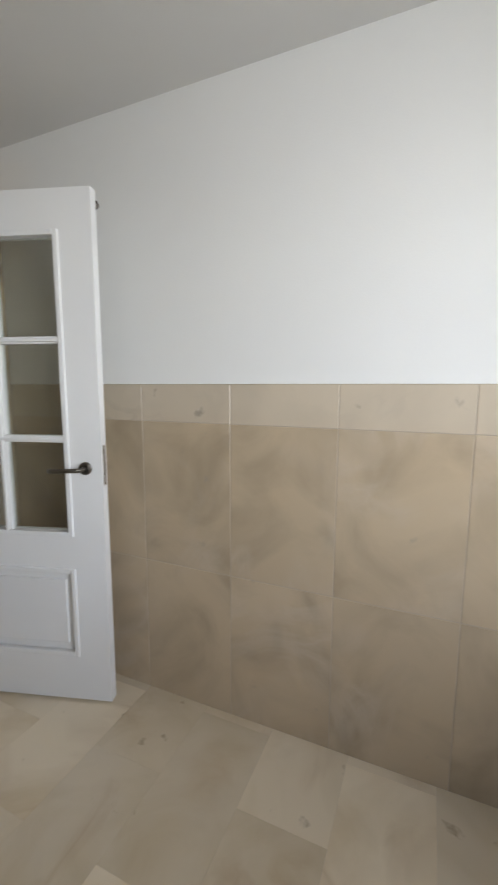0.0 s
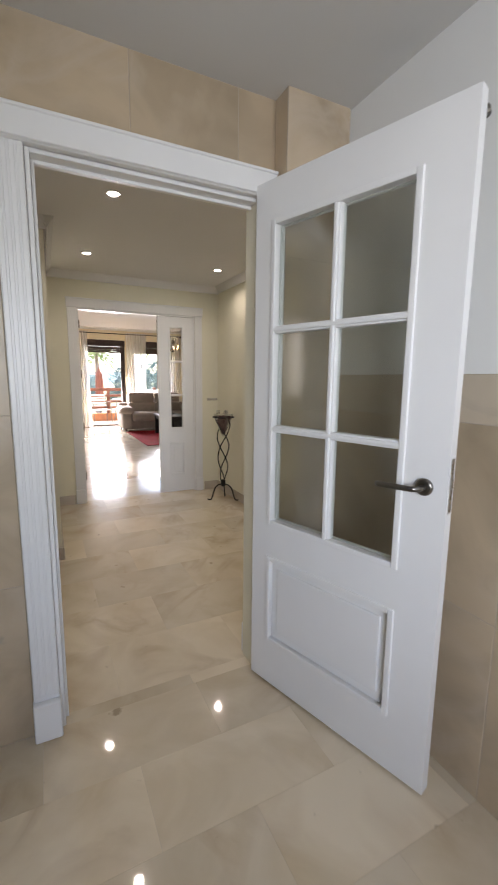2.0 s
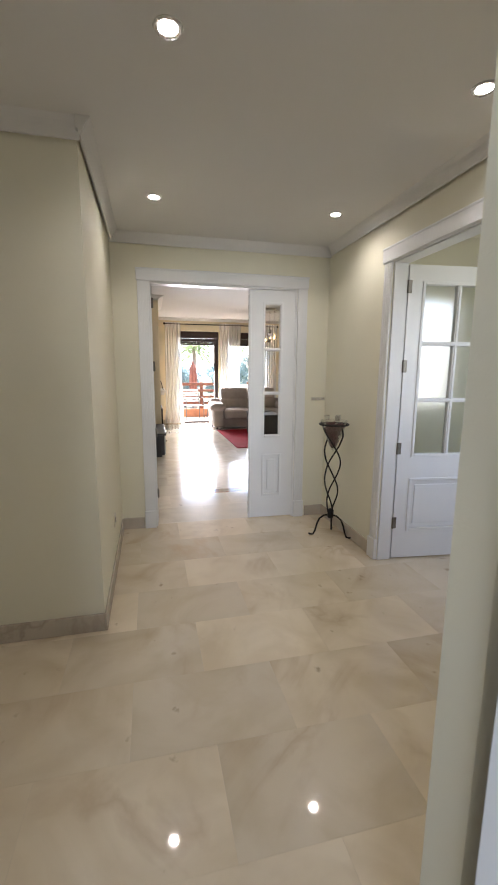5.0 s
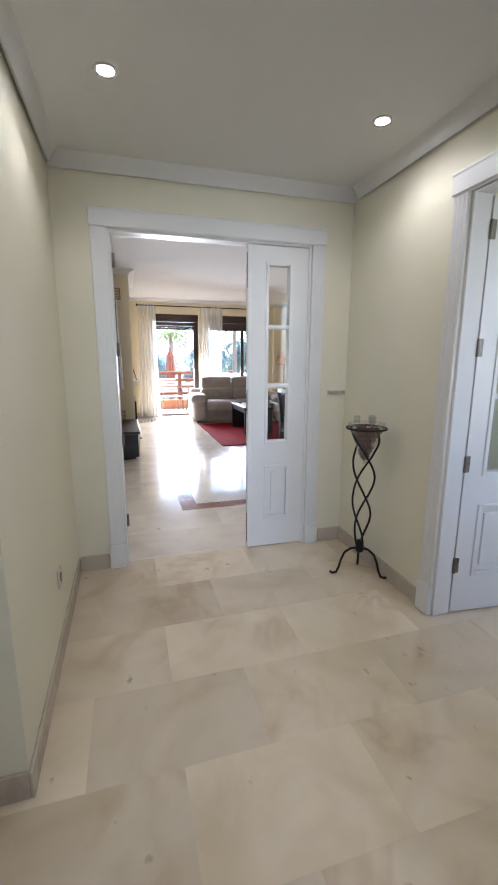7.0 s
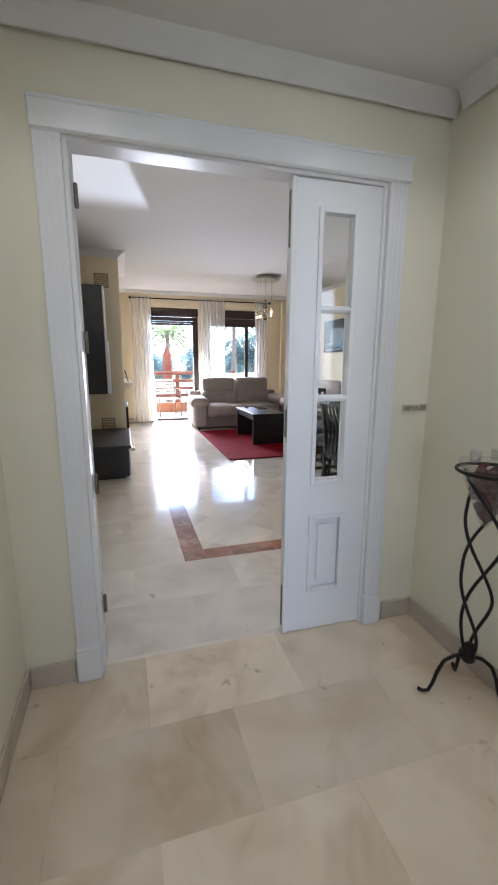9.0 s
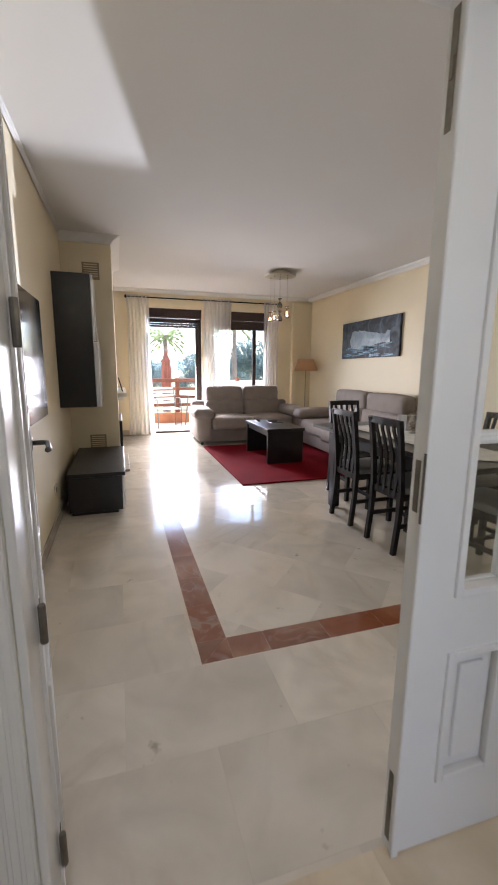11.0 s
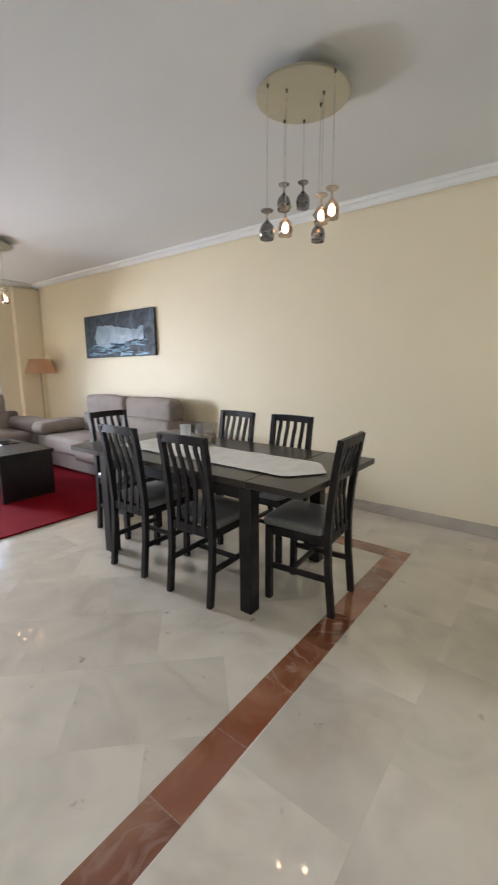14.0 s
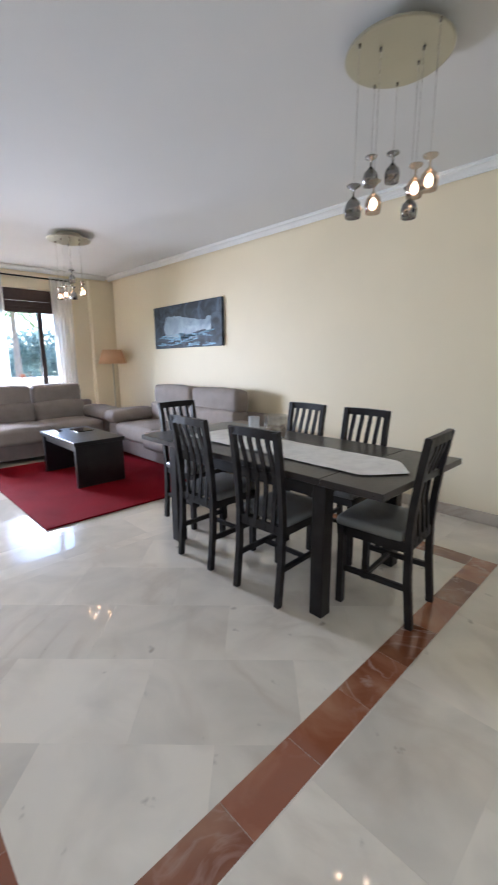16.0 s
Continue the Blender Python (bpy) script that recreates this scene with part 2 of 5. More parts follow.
M_RUNNER = material("ivory_runner_cloth", (0.92, 0.90, 0.86), 0.8, vary=0.12, scale=14, grain=260, bump=0.25)
M_CANVAS = material("painted_canvas_dark", (0.022, 0.028, 0.036), 0.6, vary=0.5, scale=5, grain=40, bump=0.5, spec=0.3, tint=(0.085, 0.115, 0.15), distort=1.5)
M_PALEPAINT = material("painted_canvas_pale", (0.32, 0.40, 0.46), 0.5, vary=0.5, scale=4, grain=50, bump=0.7, tint=(0.15, 0.21, 0.27), distort=1.5, low=0.36, high=0.72)
M_BLUEPAINT = material("painted_canvas_blue", (0.22, 0.42, 0.58), 0.5, vary=0.5, scale=8, grain=50, bump=0.6, tint=(0.06, 0.10, 0.14), distort=2)
M_BRASS = material("satin_champagne_disc", (0.47, 0.45, 0.36), 0.3, 0.75, vary=0.08, scale=3, grain=120, bump=0.02)
M_SMOKE = thin_glass("smoked_chrome_glass", (0.30, 0.285, 0.27), 0.22, 0.04)
M_AMBERGLASS = thin_glass("lit_clear_glass", (0.80, 0.72, 0.62), 0.16, 0.05)
M_BULB = glow("warm_bulb", (1.0, 0.66, 0.38), 5.0)
M_SPOT = glow("spot_lens", (1.0, 0.97, 0.92), 14)
M_CURTAIN = sheer("sheer_curtain", (0.97, 0.955, 0.94), 0.36, 0.65)
M_SHADE = sheer("orange_lampshade_cloth", (0.80, 0.54, 0.32), 0.08)
M_WINFRAME = material("dark_brown_window_frame", (0.035, 0.018, 0.012), 0.4, vary=0.3, scale=14, grain=60, bump=0.05)
M_SHUTTER = material("brown_roller_shutter", (0.045, 0.022, 0.016), 0.5, vary=0.25, scale=20, grain=60)
M_RAIL = material("red_brown_rail_wood", (0.22, 0.075, 0.04), 0.6, vary=0.35, scale=10, grain=50, bump=0.15)
M_ORANGE = material("terracotta_kerb", (0.50, 0.20, 0.09), 0.7, vary=0.2, scale=8, grain=60, bump=0.15)
M_TERRACE = material("pale_terrace_tile", (0.55, 0.47, 0.38), 0.6, vary=0.12, scale=4, grain=60, bump=0.08, piece=0.06)
M_RENDER = material("white_render", (0.72, 0.69, 0.63), 0.85, vary=0.08, scale=3, grain=80, bump=0.25)
M_PATIO = material("grey_patio_metal", (0.16, 0.15, 0.14), 0.45, 0.2, vary=0.15, scale=20)
# distance haze is put into this pale bluish leaf colour
M_LEAF = sheer("hazed_tree_leaf", (0.165, 0.23, 0.225), 0.0)
M_PALM = sheer("palm_leaf", (0.30, 0.36, 0.18), 0.0)
M_BARK = material("palm_trunk_fibre", (0.34, 0.25, 0.2), 0.9, vary=0.4, scale=8, grain=30, bump=0.6)
M_GROUND = material("dry_grass_ground", (0.13, 0.14, 0.07), 0.95, vary=0.4, scale=0.2, grain=8, bump=0.3, tint=(0.2, 0.17, 0.1))
M_VESSEL = thin_glass("table_glass", (0.985, 0.99, 0.99), 0.09)
M_TUMBLER = sheer("frosted_tumbler_glass", (0.84, 0.86, 0.88), 0.35)
M_CONE = thin_glass("clear_cone_glass", (0.97, 0.97, 0.96), 0.05)
M_PARASOL = material("terracotta_parasol_cloth", (0.30, 0.115, 0.075), 0.85, vary=0.2, scale=8, grain=200, bump=0.2)
M_FRUIT = material("dark_red_potpourri", (0.10, 0.018, 0.022), 0.6, vary=0.6, scale=40, grain=90, bump=0.3, tint=(0.03, 0.014, 0.016))
M_SHELLS = material("shell_fill", (0.30, 0.21, 0.14), 0.6, vary=0.5, scale=60, grain=120, bump=0.4, tint=(0.14, 0.1, 0.07))
M_VENT = material("brown_beige_vent", (0.34, 0.26, 0.17), 0.6, vary=0.1, scale=20)
M_PLASTIC = material("ivory_plastic", (0.62, 0.58, 0.48), 0.4, vary=0.05, scale=10)


# mesh helpers
def boxes(*list_of_boxes, bevel=0.0, seg=1):
    bm = bmesh.new()
    for x0, x1, y0, y1, z0, z1 in list_of_boxes:
        bmesh.ops.create_cube(bm, size=1, matrix=Matrix.Translation(((x0 + x1) / 2, (y0 + y1) / 2, (z0 + z1) / 2)) @ Matrix.Diagonal((abs(x1 - x0), abs(y1 - y0), abs(z1 - z0), 1)))
    if bevel:
        bmesh.ops.bevel(bm, geom=bm.edges[:], offset=bevel, segments=seg, affect="EDGES", profile=0.6)
    return bm


def soft_box(x0, x1, y0, y1, z0, z1, r=0.06, puff=0.0, seg=4, cuts=4, crease=0.0):
    """A padded block with rounded edges whose faces swell by puff."""
    bm = boxes((x0, x1, y0, y1, z0, z1))
    bmesh.ops.bevel(bm, geom=bm.edges[:], offset=r, segments=seg, affect="EDGES", profile=0.5)
    big = [e for e in bm.edges if e.calc_length() > 2.2 * r]
    bmesh.ops.subdivide_edges(bm, edges=big, cuts=cuts, use_grid_fill=True)
    c = Vector(((x0 + x1) / 2, (y0 + y1) / 2, (z0 + z1) / 2))
    h = Vector((abs(x1 - x0) / 2, abs(y1 - y0) / 2, abs(z1 - z0) / 2))
    for v in bm.verts:
        d = v.co - c
        f = [min(1, abs(d[i]) / h[i]) for i in range(3)]
        for i in range(3):
            if f[i] > 0.9:
                j, k = (i + 1) % 3, (i + 2) % 3
                s = (1 - f[j] ** 2) * (1 - f[k] ** 2)
                v.co[i] += math.copysign(puff * s, d[i])
        v.co += Vector((noise.noise(v.co * 5 + Vector((3, 1, 7))), noise.noise(v.co * 5), noise.noise(v.co * 5 + Vector((9, 4, 2))))) * 0.006
        if crease:
            q = Vector((v.co.x * 4, v.co.y * 4, v.co.z * 9)) + 0.5 * noise.noise_vector(v.co * 6)
            v.co += d.normalized() * crease * (1 - 2.2 * abs(noise.noise(q)))
    return bm


def lathe(profile, seg=24, centre=(0, 0), ring=False):
    """A turned body from (radius, height) pairs; ring: hollow, with no end caps."""
    bm = bmesh.new()
    rings = []
    for r, z in profile:
        rings.append([bm.verts.new((centre[0] + r * math.cos(2 * math.pi * i / seg), centre[1] + r * math.sin(2 * math.pi * i / seg), z)) for i in range(seg)])
    for a, b in zip(rings, rings[1:] + ([rings[0]] if ring else [])):
        for i in range(seg):
            bm.faces.new((a[i], a[(i + 1) % seg], b[(i + 1) % seg], b[i]))
    if not ring:
        bm.faces.new(rings[0][::-1])
        bm.faces.new(rings[-1])
    bmesh.ops.recalc_face_normals(bm, faces=bm.faces[:])
    return bm


def tube(points, r, seg=8, taper=None):
    """A bar of round section along points."""
    bm = bmesh.new()
    pts = [Vector(p) for p in points]
    rings, side = [], None
    for i, p in enumerate(pts):
        d = (pts[min(i + 1, len(pts) - 1)] - pts[max(i - 1, 0)]).normalized()
        if side is None:
            side = d.orthogonal().normalized()
        side = (side - d * side.dot(d)).normalized()
        up = d.cross(side)
        q = r if taper is None else r + (taper - r) * i / (len(pts) - 1)
        rings.append([bm.verts.new(p + (side * math.cos(2 * math.pi * k / seg) + up * math.sin(2 * math.pi * k / seg)) * q) for k in range(seg)])
    for a, b in zip(rings, rings[1:]):
        for k in range(seg):
            bm.faces.new((a[k], a[(k + 1) % seg], b[(k + 1) % seg], b[k]))
    bm.faces.new(rings[0][::-1])
    bm.faces.new(rings[-1])
    bmesh.ops.recalc_face_normals(bm, faces=bm.faces[:])
    return bm


def bar(points, w, d, across=(1, 0, 0)):
    """A bar of square section along points; w along 'across', d at right angles to it."""
    bm = bmesh.new()
    pts = [Vector(p) for p in points]
    a = Vector(across).normalized()
    rings = []
    for i, p in enumerate(pts):
        t = (pts[min(i + 1, len(pts) - 1)] - pts[max(i - 1, 0)]).normalized()
        b = t.cross(a).normalized()
        rings.append([bm.verts.new(p + a * sx * w / 2 + b * sy * d / 2) for sx, sy in ((-1, -1), (1, -1), (1, 1), (-1, 1))])
    for q, s in zip(rings, rings[1:]):
        for k in range(4):
            bm.faces.new((q[k], q[(k + 1) % 4], s[(k + 1) % 4], s[k]))
    bm.faces.new(rings[0][::-1])
    bm.faces.new(rings[-1])
    bmesh.ops.recalc_face_normals(bm, faces=bm.faces[:])
    return bm


def merged(*bms):
    out = bmesh.new()
    for b in bms:
        me = bpy.data.meshes.new("tmp")
        b.to_mesh(me)
        b.free()
        out.from_mesh(me)
        bpy.data.meshes.remove(me)
    return out


def part(name, bm, mat, parent=None, label="", smooth=False):
    me = bpy.data.meshes.new(name)
    bm.to_mesh(me)
    bm.free()
    me.materials.append(mat)
    if smooth:
        for f in me.polygons:
            f.use_smooth = True
    ob = new(name, me)
    ob.parent = parent
    if label:
        ob["label"] = label
    return ob


def thing(name, label, category, m=None, group="", kind=""):
    ob = new(name)
    ob.empty_display_size = 0.1
    if m is not None:
        ob.matrix_world = m
    return tagged(ob, label, category, group, kind)


def structure(name, bm, mat, label, category, smooth=False):
    return tagged(part(name, bm, mat, smooth=smooth), label, category, kind="structure")


def holed(axis, a0, a1, b0, b1, z0, z1, holes):
    """Boxes of a wall of thickness a0..a1 that runs b0..b1, with openings (b0, b1, z0, z1). axis: the one across the wall."""
    out = []

    def add(p, q, r, s):
        if q - p > 1e-4 and s - r > 1e-4:
            out.append((a0, a1, p, q, r, s) if axis == "x" else (p, q, a0, a1, r, s))
    at = b0
    for h0, h1, hz0, hz1 in sorted(holes):
        add(at, h0, z0, z1)
        add(h0, h1, z0, hz0)
        add(h0, h1, hz1, z1)
        at = h1
    add(at, b1, z0, z1)
    return boxes(*out)


# structure: kitchen
KY, KX, KC = 1.645, -1.785, 2.385
HC, LC = 2.33, 2.60
FARX, LEFTY, RIGHTY, BACKX = -11.93, 0.48, 4.735, -4.88
structure("wall_kitchen_north", boxes((KX, 1.8, KY + 0.01, KY + 0.11, 0, KC)), M_KWHITE, "white painted kitchen wall above tiles", "wall")
structure("wall_kitchen_door", holed("x", KX - 0.09, KX - 0.01, -2.0, 2.33, 0, 2.75, [(0.474, 1.288, 0, 2.02)]), M_HALL, "wall with the kitchen doorway", "wall")
structure("wall_kitchen_east", holed("x", 1.7, 1.8, -2.0, KY, 0, KC, [(-0.5, 0.9, 0.95, 2.1)]), M_KWHITE, "white kitchen wall with a window opening", "wall")
structure("wall_kitchen_south", boxes((KX, 1.8, -2.1, -2.0, 0, KC)), M_KWHITE, "white kitchen wall", "wall")
structure("column_kitchen", boxes((KX, -1.70, 1.367, KY + 0.01, 0, KC)), M_WGROUT, "tiled corner column beside the kitchen door", "column")
structure("ceiling_kitchen", boxes((KX - 0.01, 1.8, -2.1, KY + 0.11, KC, KC + 0.1)), M_CEIL, "plain white kitchen ceiling", "ceiling")

# structure: hall and the corridor that leaves it
structure("wall_hall_north", holed("y", 2.33, 2.43, -4.78, -1.85, 0, 2.75, [(-3.80, -3.02, 0, 2.01)]), M_HALL, "cream hall wall with a doorway", "wall")
structure("wall_hall_south", boxes((-4.78, -3.38, 0.445, 0.545, 0, 2.75), (-3.48, -3.38, -2.0, 0.445, 0, 2.75)), M_HALL, "cream wall corner of the hall", "wall")
structure("wall_corridor_end", boxes((-3.48, -1.85, -2.1, -2.0, 0, 2.75)), M_HALL, "cream wall at the corridor's end", "wall")
structure("wall_hall_living", holed("x", BACKX, -4.78, LEFTY - 0.1, RIGHTY + 0.1, 0, 2.75, [(0.82, 2.047, 0, 2.0)]), M_HALL, "cream wall with the double doorway", "wall")
structure("ceiling_hall", boxes((-4.78, -1.85, -2.0, 2.33, HC, HC + 0.1)), M_CEIL, "lowered white hall ceiling with recessed spots", "ceiling")


def cornice(name, runs, z, drop, out, label, gap=0.018, mat=None, prof=None):
    """Stepped plaster moulding below a ceiling. runs: (axis, wall, from, to, side)."""
    prof = prof or ((0.02, 1.0), (0.30, 1.0), (0.34, 0.86), (0.42, 0.80), (0.50, 0.62), (0.66, 0.45), (0.88, 0.36), (0.92, 0.22), (1.0, 0.18), (1.0, 0.0), (0.10, 0.0))
    bm = bmesh.new()
    for axis, w, a, b, s in runs:
        ends = []
        for c in (a, b):
            ring = []
            for d, h in prof:
                q = w + s * max(gap, d * out)
                ring.append(bm.verts.new((q, c, z - h * drop) if axis == "x" else (c, q, z - h * drop)))
            ends.append(ring)
        n = len(prof)
        for k in range(n):
            bm.faces.new((ends[0][k], ends[0][(k + 1) % n], ends[1][(k + 1) % n], ends[1][k]))
        bm.faces.new(ends[0])
        bm.faces.new(ends[1][::-1])
    bmesh.ops.recalc_face_normals(bm, faces=bm.faces[:])
    return structure(name, bm, mat or M_CORNICE, label, "cornice")


cornice("trim_hall_cornice", [("x", -4.78, 0.545, 2.33, 1), ("y", 2.33, -4.70, -1.85, -1), ("y", 0.545, -4.71, -3.31, 1), ("x", -3.38, -2.0, 0.567, 1)], HC, 0.072, 0.06, "smooth white plaster cove with a shadow gap round the hall ceiling", 0.004, M_CEIL, ((0.30, 1.0), (0.42, 0.98), (0.52, 0.80), (0.66, 0.52), (0.84, 0.26), (1.0, 0.10), (1.1, 0.0), (0.06, 0.0), (0.06, 0.62), (0.24, 0.70)))
cornice("trim_living_cornice", [("y", RIGHTY, FARX, BACKX, -1), ("x", FARX, LEFTY, RIGHTY - 0.09, 1), ("x", BACKX, LEFTY, RIGHTY - 0.09, -1)], LC, 0.06, 0.10, "white plaster cornice round the living room ceiling")

cornice("trim_living_bead", [("y", LEFTY, -8.85, BACKX - 0.09, 1)], LC, 0.035, 0.03, "slim plaster bead over the television wall", 0.008, M_CEIL)

# structure: living room
structure("wall_living_north", boxes((FARX - 0.2, BACKX, RIGHTY, RIGHTY + 0.1, 0, LC)), M_CREAM, "warm cream living room wall", "wall")
structure("wall_living_south", boxes((FARX - 0.2, BACKX, LEFTY - 0.1, LEFTY, 0, LC)), M_CREAM, "warm cream living room wall", "wall")
W1, W2 = (1.50, 2.53), (2.74, 3.86)
structure("wall_living_far", holed("x", FARX - 0.2, FARX, LEFTY, RIGHTY, 0, LC, [(W1[0], W1[1], 0, 2.30), (W2[0], W2[1], 0, 2.30)]), M_CREAM, "cream wall with two balcony doors", "wall")
structure("pier_living_corner", boxes((FARX, FARX + 0.10, 4.33, RIGHTY, 0, LC - 0.09), bevel=0.006), M_CREAM, "shallow cream pier in the room corner", "pillar")
structure("chimney_breast", boxes((-10.4, -8.95, LEFTY, 0.985, 0, LC - 0.075), bevel=0.005), M_CREAM, "cream chimney breast beside the television wall", "pillar")
cb = []
for k in range(10):
    z0, z1 = 0.0075 * k, 0.0075 * (k + 1)
    d = 0.095 * (1 - math.sin(math.pi / 2 * k / 10)) ** 0.9 + (0.008 if k == 9 else 0.0)
    cb += [(-10.4 - d, -8.95 + d, LEFTY, 0.985 + d, LC - z1, LC - z0)]
structure("trim_chimney_cornice", boxes(*cb), M_CORNICE, "white coved plaster cornice on the chimney breast", "cornice")
structure("ceiling_living", boxes((FARX - 0.2, BACKX, LEFTY - 0.1, RIGHTY + 0.1, LC, LC + 0.1)), M_CEIL, "smooth white living room ceiling", "ceiling")
structure("wall_side_room", boxes((-4.7, -2.0, 3.9, 4.0, 0, 2.6), (-4.78, -4.7, 2.43, 4.0, 0, 2.6), (-2.0, -1.9, 2.43, 2.75, 0, 2.6), (-2.0, -1.9, 3.65, 4.0, 0, 2.6), (-2.0, -1.9, 2.75, 3.65, 0, 0.95), (-2.0, -1.9, 2.75, 3.65, 2.05, 2.6), (-4.7, -2.0, 2.43, 3.9, 2.5, 2.6)), M_HALL, "pale walls of the side room", "wall")

# skirtings

def skirting(name, bs):
    return structure(name, boxes(*bs, bevel=0.003), M_SKIRT, "polished beige marble skirting", "baseboard")


skirting("baseboard_hall", [(-4.78, -3.875, 2.318, 2.33, 0, 0.095), (-2.94, -1.85, 2.318, 2.33, 0, 0.095), (-4.78, -4.768, 0.557, 0.725, 0, 0.095), (-4.78, -4.768, 2.157, 2.318, 0, 0.095), (-4.768, -3.368, 0.545, 0.557, 0, 0.095), (-3.38, -3.368, -2.0, 0.545, 0, 0.095)])
skirting("baseboard_living", [(FARX + 0.1, BACKX, RIGHTY - 0.012, RIGHTY, 0, 0.095), (BACKX - 0.012, BACKX, 2.15, RIGHTY - 0.012, 0, 0.095), (BACKX - 0.012, BACKX, LEFTY + 0.012, 0.72, 0, 0.095), (-8.95, BACKX, LEFTY, LEFTY + 0.012, 0, 0.095), (-8.95, -8.938, LEFTY + 0.012, 0.985, 0, 0.095), (FARX, FARX + 0.012, LEFTY + 0.02, W1[0] - 0.02, 0, 0.095), (FARX, FARX + 0.012, W2[1] + 0.02, 4.33, 0, 0.095), (-10.4, -8.95, 0.985, 0.997, 0, 0.095)])


# doorway casings
def casing(name, m, width, height, label, w=0.085, sides=(-1, 1)):
    """A fluted casing round an opening: local x across from 0 to width, local y out of the wall."""
    root = thing(name, label, "door frame", m, kind="structure")
    for s in sides:
        x = 0.0 if s < 0 else width
        x0, x1 = (x - w, x) if s < 0 else (x, x + w)
        fl = [(x0, x1, 0, 0.014, 0.15, height)]
        for k in range(4):
            c = x0 + w * (k + 0.5) / 4
            fl.append((c - w * 0.085, c + w * 0.085, 0.014, 0.0153, 0.17, height))
        part("upright", boxes(*fl, bevel=0.0015), M_WHITE, root)
        part("plinth_block", boxes((x0 - 0.004, x1 + 0.004, 0, 0.028, 0, 0.15), bevel=0.004), M_WHITE, root)
    part("head", boxes((-w - 0.006, width + w + 0.006, 0, 0.026, height, height + 0.085), (-w - 0.009, width + w + 0.009, 0, 0.029, height + 0.078, height + 0.092), (-w, width + w, 0, 0.02, height - 0.004, height + 0.01), bevel=0.003), M_WHITE, root)
    return root


def lining(name, bs, label):
    return structure(name, boxes(*bs, bevel=0.002), M_WHITE, label, "door jamb")


casing("door_casing_kitchen", pose(KX, 0.474, 0, 0, 0, 90) @ Matrix.Diagonal((1, -1.7, 1, 1)), 0.782, 2.02, "white fluted casing of the kitchen doorway", sides=(-1,))
lining("door_jamb_kitchen", [(KX - 0.095, KX - 0.002, 0.474, 0.49, 0, 2.02), (KX - 0.095, KX - 0.002, 0.49, 1.28, 2.004, 2.02), (KX - 0.06, KX - 0.045, 0.49, 0.502, 0, 2.004), (KX - 0.06, KX - 0.045, 0.502, 1.28, 1.992, 2.004)], "white lining of the kitchen doorway")
structure("wall_reveal_kitchen", boxes((KX - 0.095, KX - 0.004, 1.281, 1.2895, 0, 2.004)), M_HALL, "cream painted reveal at the kitchen door's hinge side", "door jamb")
casing("door_casing_kitchen_back", pose(KX - 0.09, 1.288, 0, 0, 0, -90) @ Matrix.Diagonal((1, -1, 1, 1)), 0.814, 2.02, "white fluted casing on the hall side")
casing("door_casing_living", pose(-4.78, 0.82, 0, 0, 0, 90) @ Matrix.Diagonal((1, -1, 1, 1)), 1.227, 2.0, "white fluted casing of the double doorway")
lining("door_jamb_living", [(BACKX, -4.782, 0.82, 0.836, 0, 2.0), (BACKX, -4.782, 2.031, 2.047, 0, 2.0), (BACKX, -4.782, 0.836, 2.031, 1.985, 2.0)], "white lining of the double doorway")
casing("door_casing_living_back", pose(BACKX, 2.047, 0, 0, 0, -90) @ Matrix.Diagonal((1, -1, 1, 1)), 1.227, 2.0, "white fluted casing on the living room side")
casing("door_casing_side", pose(-3.02, 2.33, 0, 0, 0, 180), 0.78, 2.0, "white fluted casing of the side doorway")
lining("door_jamb_side", [(-3.80, -3.785, 2.332, 2.43, 0, 2.0), (-3.035, -3.02, 2.332, 2.43, 0, 2.0), (-3.785, -3.035, 2.332, 2.43, 1.99, 2.01)], "white lining of the side doorway")


